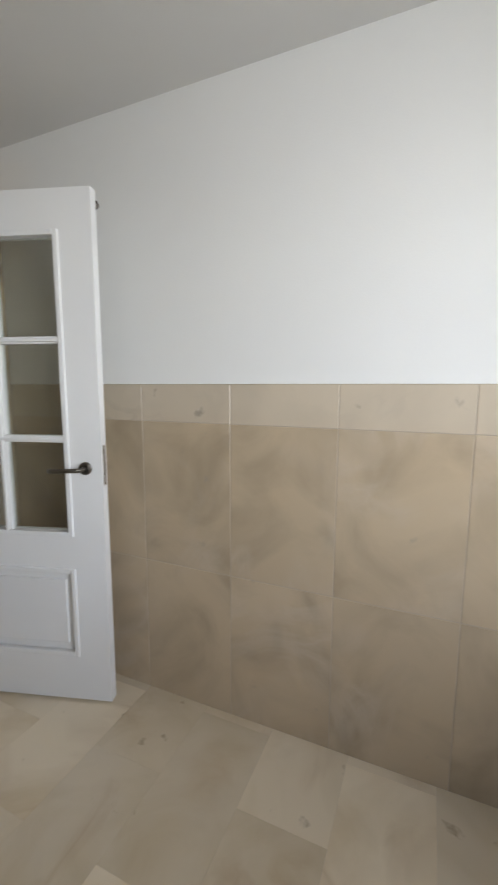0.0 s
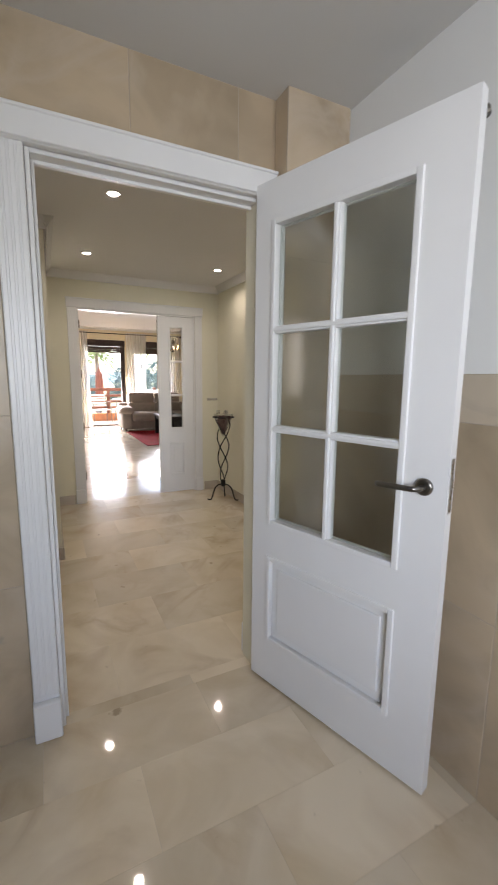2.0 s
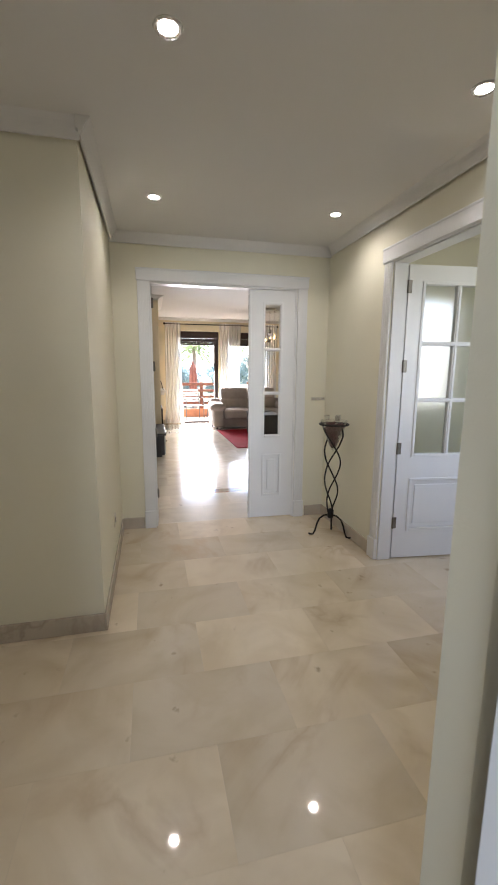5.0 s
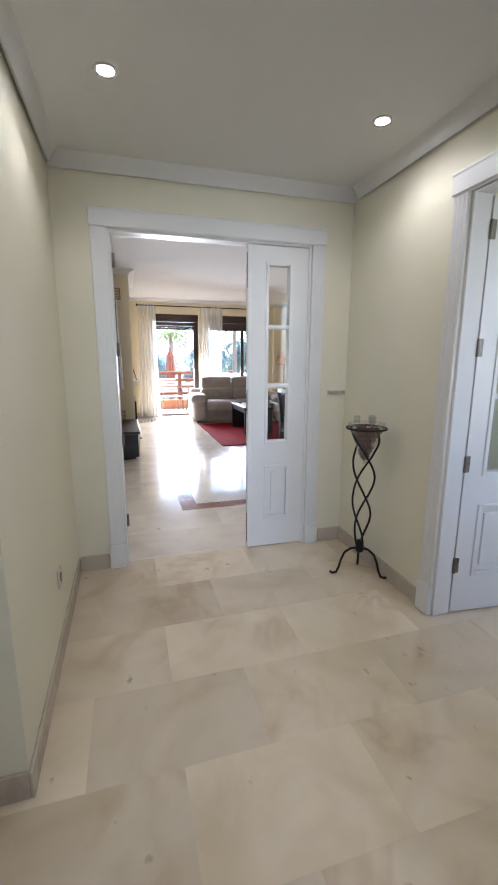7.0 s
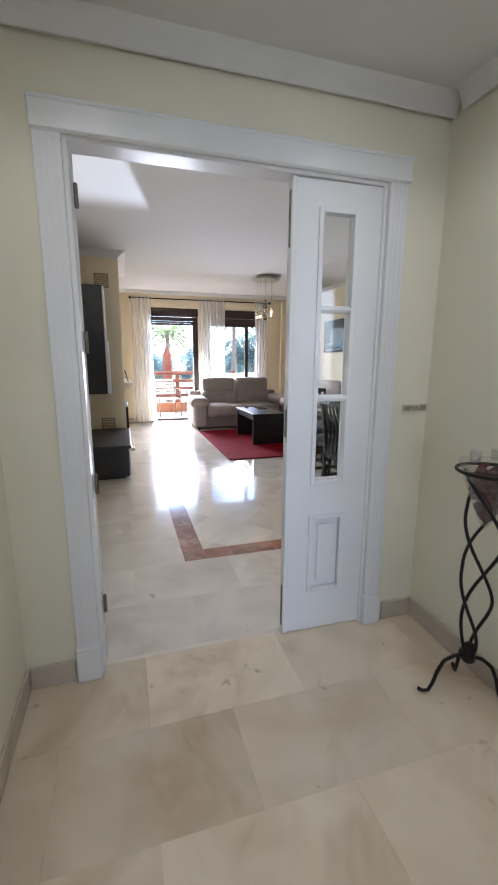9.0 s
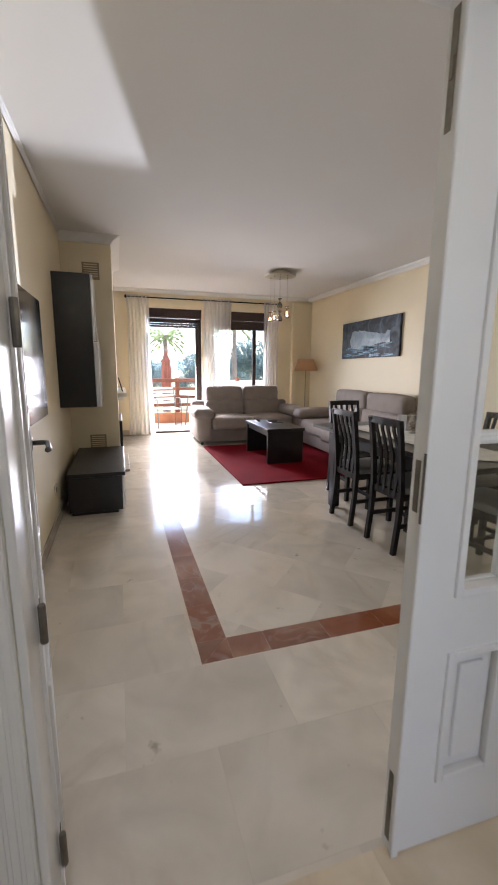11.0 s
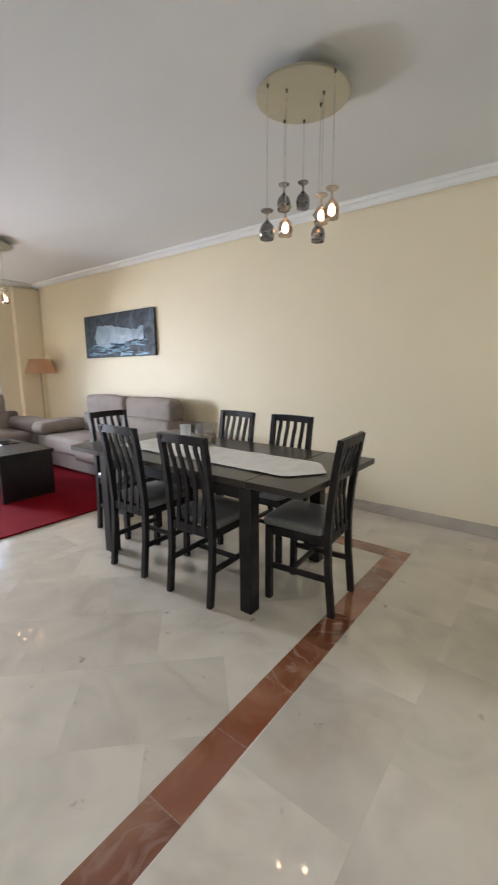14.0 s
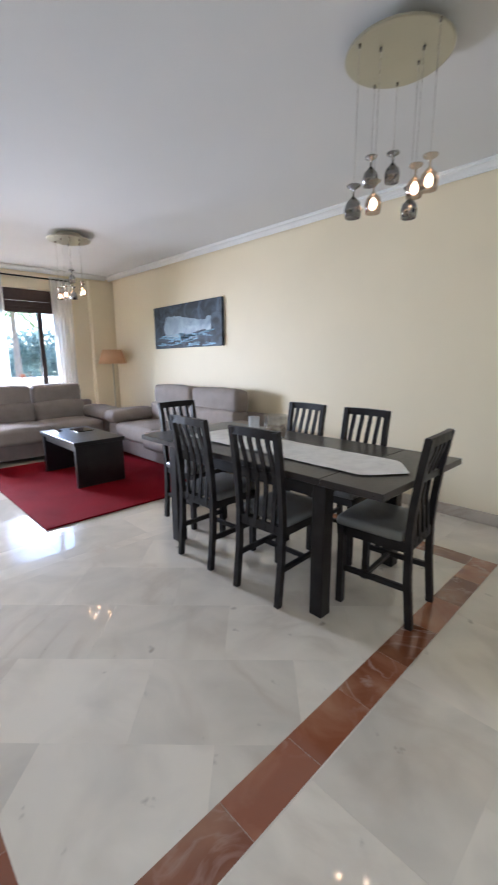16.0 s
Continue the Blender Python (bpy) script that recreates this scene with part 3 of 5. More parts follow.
# doors
def door_leaf(name, m, width, label, stile, columns, handle_at=None, hinges=True, handle_side=(1, -1), flip=False, height=2.03, glass_z=(0.76, 1.885)):
    """A glazed panel door: local x from the hinge to the free edge, thickness 0..0.04 along y, shown face at y = 0."""
    root = thing(name, label, "door", m, kind="structure")
    z0, z1 = glass_z
    g0, g1 = stile[0], width - stile[1]
    T = 0.04
    pz0, pz1 = 0.213, 0.565
    part("leaf_frame", boxes((0, g0, 0, T, 0, height), (g1, width, 0, T, 0, height), (g0, g1, 0, T, z1, height), (g0, g1, 0, T, pz1, z0), (g0, g1, 0, T, 0, pz0)), M_WHITE, root)
    part("lower_panel", boxes((g0 + 0.001, g1 - 0.001, 0.015, T - 0.015, pz0 + 0.001, pz1 - 0.001), (g0 + 0.035, g1 - 0.035, 0.006, T - 0.006, pz0 + 0.035, pz1 - 0.035), bevel=0.005, seg=2), M_WHITE, root)
    mo = []
    for y0, y1 in ((-0.008, 0.006), (T - 0.006, T + 0.008)):
        for a0, a1, b0, b1 in ((g0, g1, pz0, pz1), (g0, g1, z0, z1)):
            k = 0.016
            mo += [(a0 - k, a0 + 0.004, y0, y1, b0 - k, b1 + k), (a1 - 0.004, a1 + k, y0, y1, b0 - k, b1 + k), (a0 + 0.004, a1 - 0.004, y0, y1, b0 - k, b0 + 0.004), (a0 + 0.004, a1 - 0.004, y0, y1, b1 - 0.004, b1 + k)]
    part("moulding", boxes(*mo, bevel=0.004, seg=2), M_WHITE, root)
    b = 0.014
    for c in range(1, columns):
        x = g0 + (g1 - g0) * c / columns
        part("glazing_bar", boxes((x - b, x + b, 0.002, T - 0.002, z0, z1), (x - b * 0.5, x + b * 0.5, -0.006, T + 0.006, z0, z1), bevel=0.004, seg=2), M_WHITE, root)
    for r in range(1, 3):
        z = z0 + (z1 - z0) * r / 3
        part("glazing_bar", boxes((g0, g1, 0.001, T - 0.001, z - b, z + b), (g0, g1, -0.007, T + 0.007, z - b * 0.5, z + b * 0.5), bevel=0.004, seg=2), M_WHITE, root)
    for c in range(columns):
        for r in range(3):
            xa, xb = g0 + (g1 - g0) * c / columns, g0 + (g1 - g0) * (c + 1) / columns
            za, zb = z0 + (z1 - z0) * r / 3, z0 + (z1 - z0) * (r + 1) / 3
            part("pane", boxes((xa + 0.006, xb - 0.006, 0.018, 0.022, za + 0.006, zb - 0.006)), M_FROST if columns > 1 else M_CLEAR, root, "frosted glass pane" if columns > 1 else "clear glass pane")
    if handle_at is not None:
        hx, hz = handle_at
        for s, y in ((-1, 0.0), (1, T)):
            h = part("handle", merged(tube([(hx, y, hz), (hx, y + s * 0.045, hz), (hx - 0.012, y + s * 0.056, hz), (hx - 0.115, y + s * 0.056, hz - 0.004), (hx - 0.125, y + s * 0.05, hz - 0.004)], 0.0085, 10)), M_HANDLE, root, "dark satin metal lever handle", smooth=True)
            rose = lathe([(0.001, 0), (0.026, 0), (0.026, 0.008), (0.02, 0.011), (0.001, 0.011)], 20)
            rose.transform(pose(hx, y, hz, 90 * -s if s > 0 else 90, 0, 0))
            part("rose", rose, M_HANDLE, h, "round metal rose", smooth=True)
    if handle_at is not None:
        part("lock_plate", boxes((width - 0.001, width + 0.0015, 0.01, 0.03, 0.93, 1.09), (width, width + 0.004, 0.014, 0.026, 1.0, 1.03)), M_STEEL, root, "steel lock plate")
    if hinges:
        for z in (0.22, 0.75, 1.3, 1.8):
            hb = lathe([(0.0065, 0), (0.0075, 0.004), (0.0075, 0.076), (0.0065, 0.08)], 10, (-0.004, T + 0.004 if flip else -0.004))
            hb.transform(Matrix.Translation((0, 0, z)))
            part("hinge", merged(hb, boxes((0.0, 0.022, T if flip else -0.002, T + 0.002 if flip else 0.0, z, z + 0.08))), M_HINGE, root, "dull metal butt hinge")
    return root


ANG = math.degrees(math.atan2(0.234, 0.756))
door_leaf("door_kitchen", pose(-1.742, 1.258, 0.012, 0, 0, ANG), 0.784, "white glazed kitchen door standing open against the tiles", (0.103, 0.147), 2, (0.718, 1.0), hinges=False, glass_z=(0.733, 1.873))
door_leaf("door_living_narrow", pose(-4.83, 2.043, 0.010, 0, 0, -91.5), 0.408, "narrow white glazed leaf of the double door, closed", (0.132, 0.132), 1, None, hinges=False, height=1.972, glass_z=(0.745, 1.86))
door_leaf("door_living_wide", pose(BACKX + 0.01, 0.842, 0.010, 0, 0, 180 + 10.5), 0.80, "white glazed leaf of the double door, folded open", (0.11, 0.14), 2, (0.745, 1.01), flip=False, height=1.972, glass_z=(0.745, 1.86))
door_leaf("door_side", pose(-3.782, 2.435, 0.010, 0, 0, 84), 0.74, "white side-room door standing open", (0.11, 0.14), 2, (0.69, 1.01), height=1.975, glass_z=(0.745, 1.86))

narrow = bpy.data.objects["door_living_narrow"]
part("meeting_strip", boxes((0.39, 0.412, 0.04, 0.05, 0.0, 1.972), bevel=0.003), M_WHITE, narrow)
part("strike_plate", boxes((0.412, 0.4135, 0.042, 0.049, 0.93, 1.09)), M_HINGE, narrow, "steel strike plate")
part("strike_plate", boxes((0.408, 0.4095, 0.012, 0.028, 0.95, 1.07)), M_HINGE, narrow, "steel strike plate")
for z in (0.03, 1.72):
    part("flush_bolt", boxes((0.408, 0.4095, 0.011, 0.029, z, z + 0.21), (0.4095, 0.412, 0.016, 0.024, z + 0.09, z + 0.13), bevel=0.0005), M_HINGE, narrow, "dark metal flush bolt")

catch = lathe([(0.001, 0.02), (0.012, 0.019), (0.013, 0.004), (0.016, 0.0), (0.001, 0.0)], 16)
catch.transform(pose(0.777, 0.04, 1.985, -90, 0, 0))
part("roller_catch", catch, M_HINGE, bpy.data.objects["door_kitchen"], "small grey roller catch", True)

# recessed spots
def ceiling_spot(m):
    root = thing("ceiling_spot", "round recessed spotlight in the hall ceiling, lit", "ceiling light", m, "hall ceiling spots")
    part("trim_ring", lathe([(0.03, -0.004), (0.042, -0.006), (0.046, 0.0), (0.03, 0.0)], 28, ring=True), M_STEEL, root, "white metal ring", True)
    part("lens", lathe([(0.001, -0.003), (0.03, -0.003), (0.03, 0.0), (0.001, 0.0)], 24), M_SPOT, root, "glowing lens")
    return root


first_spot = ceiling_spot(pose(*SPOTS[0], HC))
for sx, sy in SPOTS[1:]:
    copy_thing(first_spot, pose(sx, sy, HC))


# balcony doors, shutters, curtains
def balcony_door(name, y0, y1, stiles, label):
    root = thing(name, label, "window", pose(FARX - 0.13, 0, 0), kind="structure")
    f = 0.05
    part("window_frame", boxes((-0.03, 0.03, y0, y0 + f, 0, 2.3), (-0.03, 0.03, y1 - f, y1, 0, 2.3), (-0.03, 0.03, y0 + f, y1 - f, 2.24, 2.3), (-0.03, 0.03, y0 + f, y1 - f, 0, 0.035), bevel=0.004), M_WINFRAME, root)
    for s in stiles:
        part("stile", boxes((-0.022, 0.022, s - 0.035, s + 0.035, 0.035, 2.24), bevel=0.004), M_WINFRAME, root)
    return root


balcony_door("window_1", W1[0], W1[1], [2.46], "dark brown balcony door slid open")
w2 = balcony_door("window_2", W2[0], W2[1], [3.60], "dark brown balcony window beside the open door")
for a, b in ((W2[0] + 0.05, 3.565), (3.635, W2[1] - 0.05)):
    p = part("pane", boxes((-0.003, 0.003, a, b, 0.035, 2.24)), M_CLEAR, w2, "clear glass pane")
    p.visible_shadow = False


def roller_shutter(name, y0, y1, bottom, open_rows):
    root = thing(name, "dark brown roller shutter, mostly rolled up", "roller shutter", pose(FARX - 0.06, 0, 0))
    part("box_front", boxes((-0.03, 0.02, y0 + 0.002, y1 - 0.002, 2.13, 2.297), bevel=0.004), M_SHUTTER, root)
    z = 2.126
    while z > bottom:
        part("slat", boxes((-0.008, 0.008, y0 + 0.055, y1 - 0.055, z - 0.036, z), bevel=0.003), M_SHUTTER, root)
        if z - 0.041 * open_rows > bottom:
            k = boxes((-0.004, 0.004, y0 + 0.056, y1 - 0.056, z - 0.041, z - 0.036))
        else:
            k = boxes(*[(-0.004, 0.004, y, y + 0.012, z - 0.041, z - 0.036) for y in np.arange(y0 + 0.056, y1 - 0.067, 0.024)])
        part("link", k, M_SHUTTER, root)
        z -= 0.041
    return root


roller_shutter("roller_shutter", W1[0], W1[1], 1.99, 3)
roller_shutter("roller_shutter", W2[0], W2[1], 1.97, 0)

rod = thing("curtain_rod", "thin dark metal curtain rod over the balcony doors", "curtain rod", pose(FARX + 0.09, 0, 2.455))
part("pole", tube([(0, 1.18, 0), (0, 4.05, 0)], 0.011, 10), M_IRON, rod, smooth=True)
for y in (1.18, 4.05):
    part("finial", lathe([(0.001, -0.03), (0.018, -0.02), (0.022, 0), (0.018, 0.02), (0.001, 0.03)], 14, (0, 0)), M_IRON, rod, smooth=True).location = (0, y, 0)
for y in (1.24, 2.7, 4.0):
    part("bracket", tube([(0, y, 0), (-0.09, y, 0)], 0.008, 8), M_IRON, rod)


def curtain(y0, y1, folds, seed, label, spread=0.0):
    root = thing("curtain", label, "curtain", pose(FARX + 0.09, 0, 0), "sheer curtains")
    bm = bmesh.new()
    nx, nz = folds * 10, 26
    grid = []
    for i in range(nx + 1):
        u = i / nx
        col = []
        for j in range(nz + 1):
            v = j / nz
            w = 0.012 + 0.020 * v
            y = y0 + (y1 - y0) * (0.5 + (u - 0.5) * (1 - 0.10 * math.sin(math.pi * v * 0.9) + spread * v))
            x = w * math.sin(2 * math.pi * folds * u + 0.6 * math.sin(3 * v + seed)) + 0.012 * noise.noise(Vector((u * 6, v * 3, seed)))
            col.append(bm.verts.new((x, y, 2.49 - v * 2.47)))
        grid.append(col)
    for i in range(nx):
        for j in range(nz):
            bm.faces.new((grid[i][j], grid[i + 1][j], grid[i + 1][j + 1], grid[i][j + 1]))
    cloth = part("cloth", bm, M_CURTAIN, root, smooth=True)
    for k in range(folds):
        y = y0 + (y1 - y0) * (k + 0.5) / folds
        ring = lathe([(0.016, -0.003), (0.021, -0.003), (0.021, 0.003), (0.016, 0.003)], 16, ring=True)
        ring.transform(pose(0, y, 2.455, 90, 0, 0))
        part("eyelet", ring, M_STEEL, cloth, "steel eyelet")
    return root


curtain(1.19, 1.57, 6, 1.0, "sheer ivory curtain gathered beside the balcony door", 0.28)
curtain(2.53, 3.08, 8, 2.0, "sheer ivory curtain gathered between the balcony doors")
curtain(3.72, 4.04, 5, 3.0, "sheer ivory curtain gathered at the window's end", 0.1)


# dining group
def dining_chair(m):
    """Origin on the floor under the seat's middle; it faces +y."""
    root = thing("dining_chair", "dark-stained slatted dining chair with grey padded seat", "chair", m, "chairs round the dining table")
    w, d = 0.17, 0.185
    for s in (-1, 1):
        x = s * (w - 0.017)
        part("leg", bar([(x, -d - 0.02, 0), (x, -d + 0.005, 0.25), (x, -d + 0.012, 0.45), (x, -d - 0.0, 0.62), (x, -d - 0.022, 0.80), (x, -d - 0.044, 0.935)], 0.03, 0.034), M_DARK, root)
        part("leg", bar([(x, d - 0.018, 0), (x, d - 0.018, 0.43)], 0.034, 0.034), M_DARK, root)
        part("stretcher", boxes((x - 0.011, x + 0.011, -d + 0.018, d - 0.035, 0.185, 0.215), bevel=0.003), M_DARK, root)
        part("seat_rail", boxes((x - 0.01, x + 0.01, -d + 0.02, d - 0.035, 0.385, 0.435)), M_DARK, root)
    part("stretcher", boxes((-w + 0.034, w - 0.034, 0.02, 0.042, 0.187, 0.213), bevel=0.003), M_DARK, root)
    for y in (-d + 0.012, d - 0.018):
        part("seat_rail", boxes((-w + 0.034, w - 0.034, y - 0.01, y + 0.01, 0.385, 0.435)), M_DARK, root)
    part("seat", soft_box(-w - 0.005, w + 0.005, -d + 0.034, d + 0.012, 0.435, 0.485, 0.016, 0.008, 3, 4), M_SEAT, root, "grey padded leatherette seat", True)
    part("top_rail", bar([(-w, -d - 0.041, 0.916), (-w * 0.5, -d - 0.047, 0.918), (0, -d - 0.05, 0.919), (w * 0.5, -d - 0.047, 0.918), (w, -d - 0.041, 0.916)], 0.045, 0.024, (0, 0, 1)), M_DARK, root)
    for k in range(4):
        x = (k - 1.5) * 0.062
        pts = [(x, -d + 0.004, 0.40), (x, -d + 0.014, 0.52), (x, -d + 0.024, 0.60), (x, -d + 0.016, 0.69), (x, -d - 0.012, 0.79), (x, -d - 0.036, 0.86), (x, -d - 0.044, 0.905)]
        part("slat", bar(pts, 0.025, 0.012), M_DARK, root)
    return root


c2 = dining_chair(pose(-6.487, 2.965, 0, 0, 0, 2))
copy_thing(c2, pose(-7.037, 2.965, 0, 0, 0, 1))
copy_thing(c2, pose(-5.985, 3.22, 0, 0, 0, 95))
copy_thing(c2, pose(-6.47, 3.585, 0, 0, 0, 180))
copy_thing(c2, pose(-6.98, 3.585, 0, 0, 0, 179))
copy_thing(c2, pose(-7.62, 3.215, 0, 0, 0, -90))

TX0, TX1, TY0, TY1, TZ = -7.72, -5.80, 2.81, 3.685, 0.735
table = thing("dining_table", "long dark-stained wooden dining table, extended", "table", pose(0, 0, 0))
seam = [(-6.12, TX1), (-7.36, -6.123), (TX0, -7.363)]
for a, b in seam:
    part("tabletop", boxes((a, b, TY0, TY1, TZ - 0.034, TZ), bevel=0.003), M_DARKTOP, table)
part("apron", boxes((-7.34, -6.19, TY0 + 0.06, TY0 + 0.08, TZ - 0.12, TZ - 0.036), (-7.34, -6.19, TY1 - 0.08, TY1 - 0.06, TZ - 0.12, TZ - 0.036), (-7.36, -7.34, TY0 + 0.11, TY1 - 0.11, TZ - 0.12, TZ - 0.036), (-6.19, -6.17, TY0 + 0.11, TY1 - 0.11, TZ - 0.12, TZ - 0.036)), M_DARK, table)
for x in (-7.375, -6.145):
    for y in (TY0 + 0.07, TY1 - 0.07):
        part("leg", boxes((x - 0.038, x + 0.038, y - 0.038, y + 0.038, 0, TZ - 0.036), bevel=0.004), M_DARK, table)

run = bmesh.new()
rows_ = []
for i in range(41):
    u = i / 40
    x = -7.42 + 1.56 * u
    half = 0.19 * min(1.0, (1 - u) / 0.09 + 0.02)
    rows_.append([run.verts.new((x, 3.19 - 0.02 * u + half * (j / 4 - 1), TZ + 0.004 + 0.003 * noise.noise(Vector((x * 9, j * 0.8, 0))) + 0.003)) for j in range(9)])
for a, b in zip(rows_, rows_[1:]):
    for j in range(8):
        run.faces.new((a[j], b[j], b[j + 1], a[j + 1]))
bmesh.ops.recalc_face_normals(run, faces=run.faces[:])
if run.faces[:][0].normal.z < 0:
    bmesh.ops.reverse_faces(run, faces=run.faces[:])
runner = part("table_runner", run, M_RUNNER)
tagged(runner, "ivory patterned table runner lying on the dining table", "table runner")


def vessel(name, m, r, h, label, cat, fill=None, glass=None, note="clear glass"):
    root = thing(name, label, cat, m)
    wall = 0.006
    part("bowl", lathe([(0.001, 0), (r * 0.84, 0), (r * 0.9, h * 0.12), (r, h), (r - wall, h), (r * 0.9 - wall, h * 0.14), (r * 0.8, 0.012), (0.001, 0.012)], 28), glass or M_VESSEL, root, note, True)
    if fill:
        bm = bmesh.new()
        rnd = random.Random(5)
        for k in range(120):
            a, q = rnd.uniform(0, 6.283), r * 0.74 * math.sqrt(rnd.random())
            bmesh.ops.create_icosphere(bm, subdivisions=1, radius=rnd.uniform(0.010, 0.017), matrix=pose(q * math.cos(a), q * math.sin(a), rnd.uniform(0.022, h * 0.5), rnd.uniform(0, 90), rnd.uniform(0, 90), 0) @ Matrix.Diagonal((1, 1.4, 0.7, 1)))
        part("filling", bm, fill, root, "heap of small shells")
    return root


vessel("glass_bowl", pose(-6.89, 3.36, TZ + 0.008), 0.082, 0.16, "clear glass bowl of shells on the table runner", "bowl", M_SHELLS)
vessel("drinking_glass", pose(-7.10, 3.36, TZ + 0.008), 0.040, 0.13, "frosted glass candle tumbler on the table runner", "glass", None, M_TUMBLER, "frosted glass")


# pendant clusters
def pendant_cluster(m, drops, lit, label):
    root = thing("pendant_light", label, "ceiling light", m, "glass pendant clusters")
    part("ceiling_disc", lathe([(0.001, -0.062), (0.217, -0.062), (0.222, -0.059), (0.222, -0.052), (0.13, -0.05), (0.13, 0.0), (0.001, 0.0)], 48), M_BRASS, root, "round satin champagne metal disc")
    for i, (x, y, z) in enumerate(drops):
        part("cord_grip", lathe([(0.003, -0.078), (0.006, -0.074), (0.006, -0.062)], 8, (x, y)), M_HINGE, root)
        part("cord", tube([(x, y, -0.06), (x, y, z + 0.135)], 0.0016, 6), M_STEEL, root)
        on = i in lit
        body = lathe([(0.003, 0.135), (0.03, 0.13), (0.028, 0.124), (0.006, 0.112), (0.005, 0.088), (0.012, 0.08), (0.030, 0.06), (0.037, 0.035), (0.033, 0.0), (0.030, 0.0), (0.033, 0.035), (0.026, 0.058), (0.004, 0.074)], 20)
        g = part("shade", body, M_AMBERGLASS if on else M_SMOKE, root, "clear glass goblet shade, lit" if on else "smoked chrome goblet shade", True)
        g.location = (x, y, z)
        if on:
            part("bulb", lathe([(0.001, 0.012), (0.013, 0.02), (0.016, 0.035), (0.012, 0.052), (0.004, 0.062), (0.001, 0.063)], 14), M_BULB, g, "glowing bulb", True)
        else:
            bm = bmesh.new()
            for k in range(10):
                a = k * 2 * math.pi / 10
                bmesh.ops.create_icosphere(bm, subdivisions=1, radius=0.0035, matrix=Matrix.Translation((0.033 * math.cos(a), 0.033 * math.sin(a), 0.004)))
            part("crystal_rim", bm, M_CLEAR, g, "small crystal beads")
    return root


DROPS = [(0.05, 0.09, -0.688), (-0.076, -0.18, -0.715), (-0.025, -0.1, -0.69), (-0.165, 0.1, -0.493), (-0.083, 0.16, -0.484), (0.103, 0.02, -0.63), (0.21, -0.08, -0.655)]
pendant_cluster(pose(-6.06, 3.20, LC), DROPS, (2, 5, 6), "seven goblet pendants on a round ceiling disc above the table")
FAR_DROPS = [(0.0, 0.0, -0.43), (-0.15, 0.05, -0.57), (-0.12, -0.1, -0.61), (-0.03, 0.12, -0.53), (0.04, -0.1, -0.61), (0.13, 0.06, -0.58), (0.16, -0.06, -0.63)]
pendant_cluster(pose(-9.86, 3.27, LC), [(x, y, z - 0.06) for x, y, z in FAR_DROPS], (1, 2, 3, 4, 5), "goblet pendants on a round ceiling disc above the sofas")

# picture
pic = thing("picture", "wide unframed dark relief painting with a pale shape", "painting", pose(-9.763, RIGHTY - 0.037, 1.712, 0, -0.6, 0))
part("canvas", boxes((-0.765, 0.765, 0.0, 0.036, -0.288, 0.288), bevel=0.003), M_CANVAS, pic)
blob = bmesh.new()
cols, rows2 = 48, 8
grid = []
for i in range(cols + 1):
    u = i / cols
    x = -0.50 + 1.06 * u
    half = min(1.0, u / 0.06 + 0.25) * (0.15 - 0.09 * max(0.0, min(1.0, (u - 0.25) / 0.58))) + (0.035 if u > 0.9 else 0.0)
    top = half - 0.01 + 0.3 * 0.05 * noise.noise(Vector((u * 7, 1, 0))) + 0.02 * noise.noise(Vector((u * 23, 4, 0)))
    bot = -half - 0.01 + 0.3 * 0.04 * noise.noise(Vector((u * 9, 7, 0))) + 0.02 * noise.noise(Vector((u * 27, 2, 0)))
    grid.append([blob.verts.new((x + 0.02 * noise.noise(Vector((u * 8, j, 3))), -0.001 - 0.012 * math.sin(math.pi * j / rows2) * (0.5 + 0.5 * abs(noise.noise(Vector((u * 14, j * 0.9, 6))))), bot + (top - bot) * j / rows2)) for j in range(rows2 + 1)])
for i in range(cols):
    for j in range(rows2):
        blob.faces.new((grid[i][j], grid[i + 1][j], grid[i + 1][j + 1], grid[i][j + 1]))
part("pale_relief", blob, M_PALEPAINT, pic, "pale grey raised brushwork", True)
stro = bmesh.new()
for k in range(46):
    rnd = random.Random(k)
    x, z, l = rnd.uniform(-0.6, 0.55), rnd.uniform(-0.265, -0.09), rnd.uniform(0.1, 0.32)
    bmesh.ops.create_cube(stro, size=1, matrix=pose(x, -0.002, z, 0, rnd.uniform(-6, 6), 0) @ Matrix.Diagonal((l, 0.005, rnd.uniform(0.008, 0.022), 1)))
part("blue_strokes", stro, M_BLUEPAINT, pic, "blue brush strokes along the foot")

# living room: rug, sofas, coffee table
rugm = boxes((-10.45, -8.215, 2.24, 3.97, 0.001, 0.016), bevel=0.005, seg=2)
tagged(part("rug", rugm, M_RUG), "plain crimson pile rug under the coffee table", "rug")


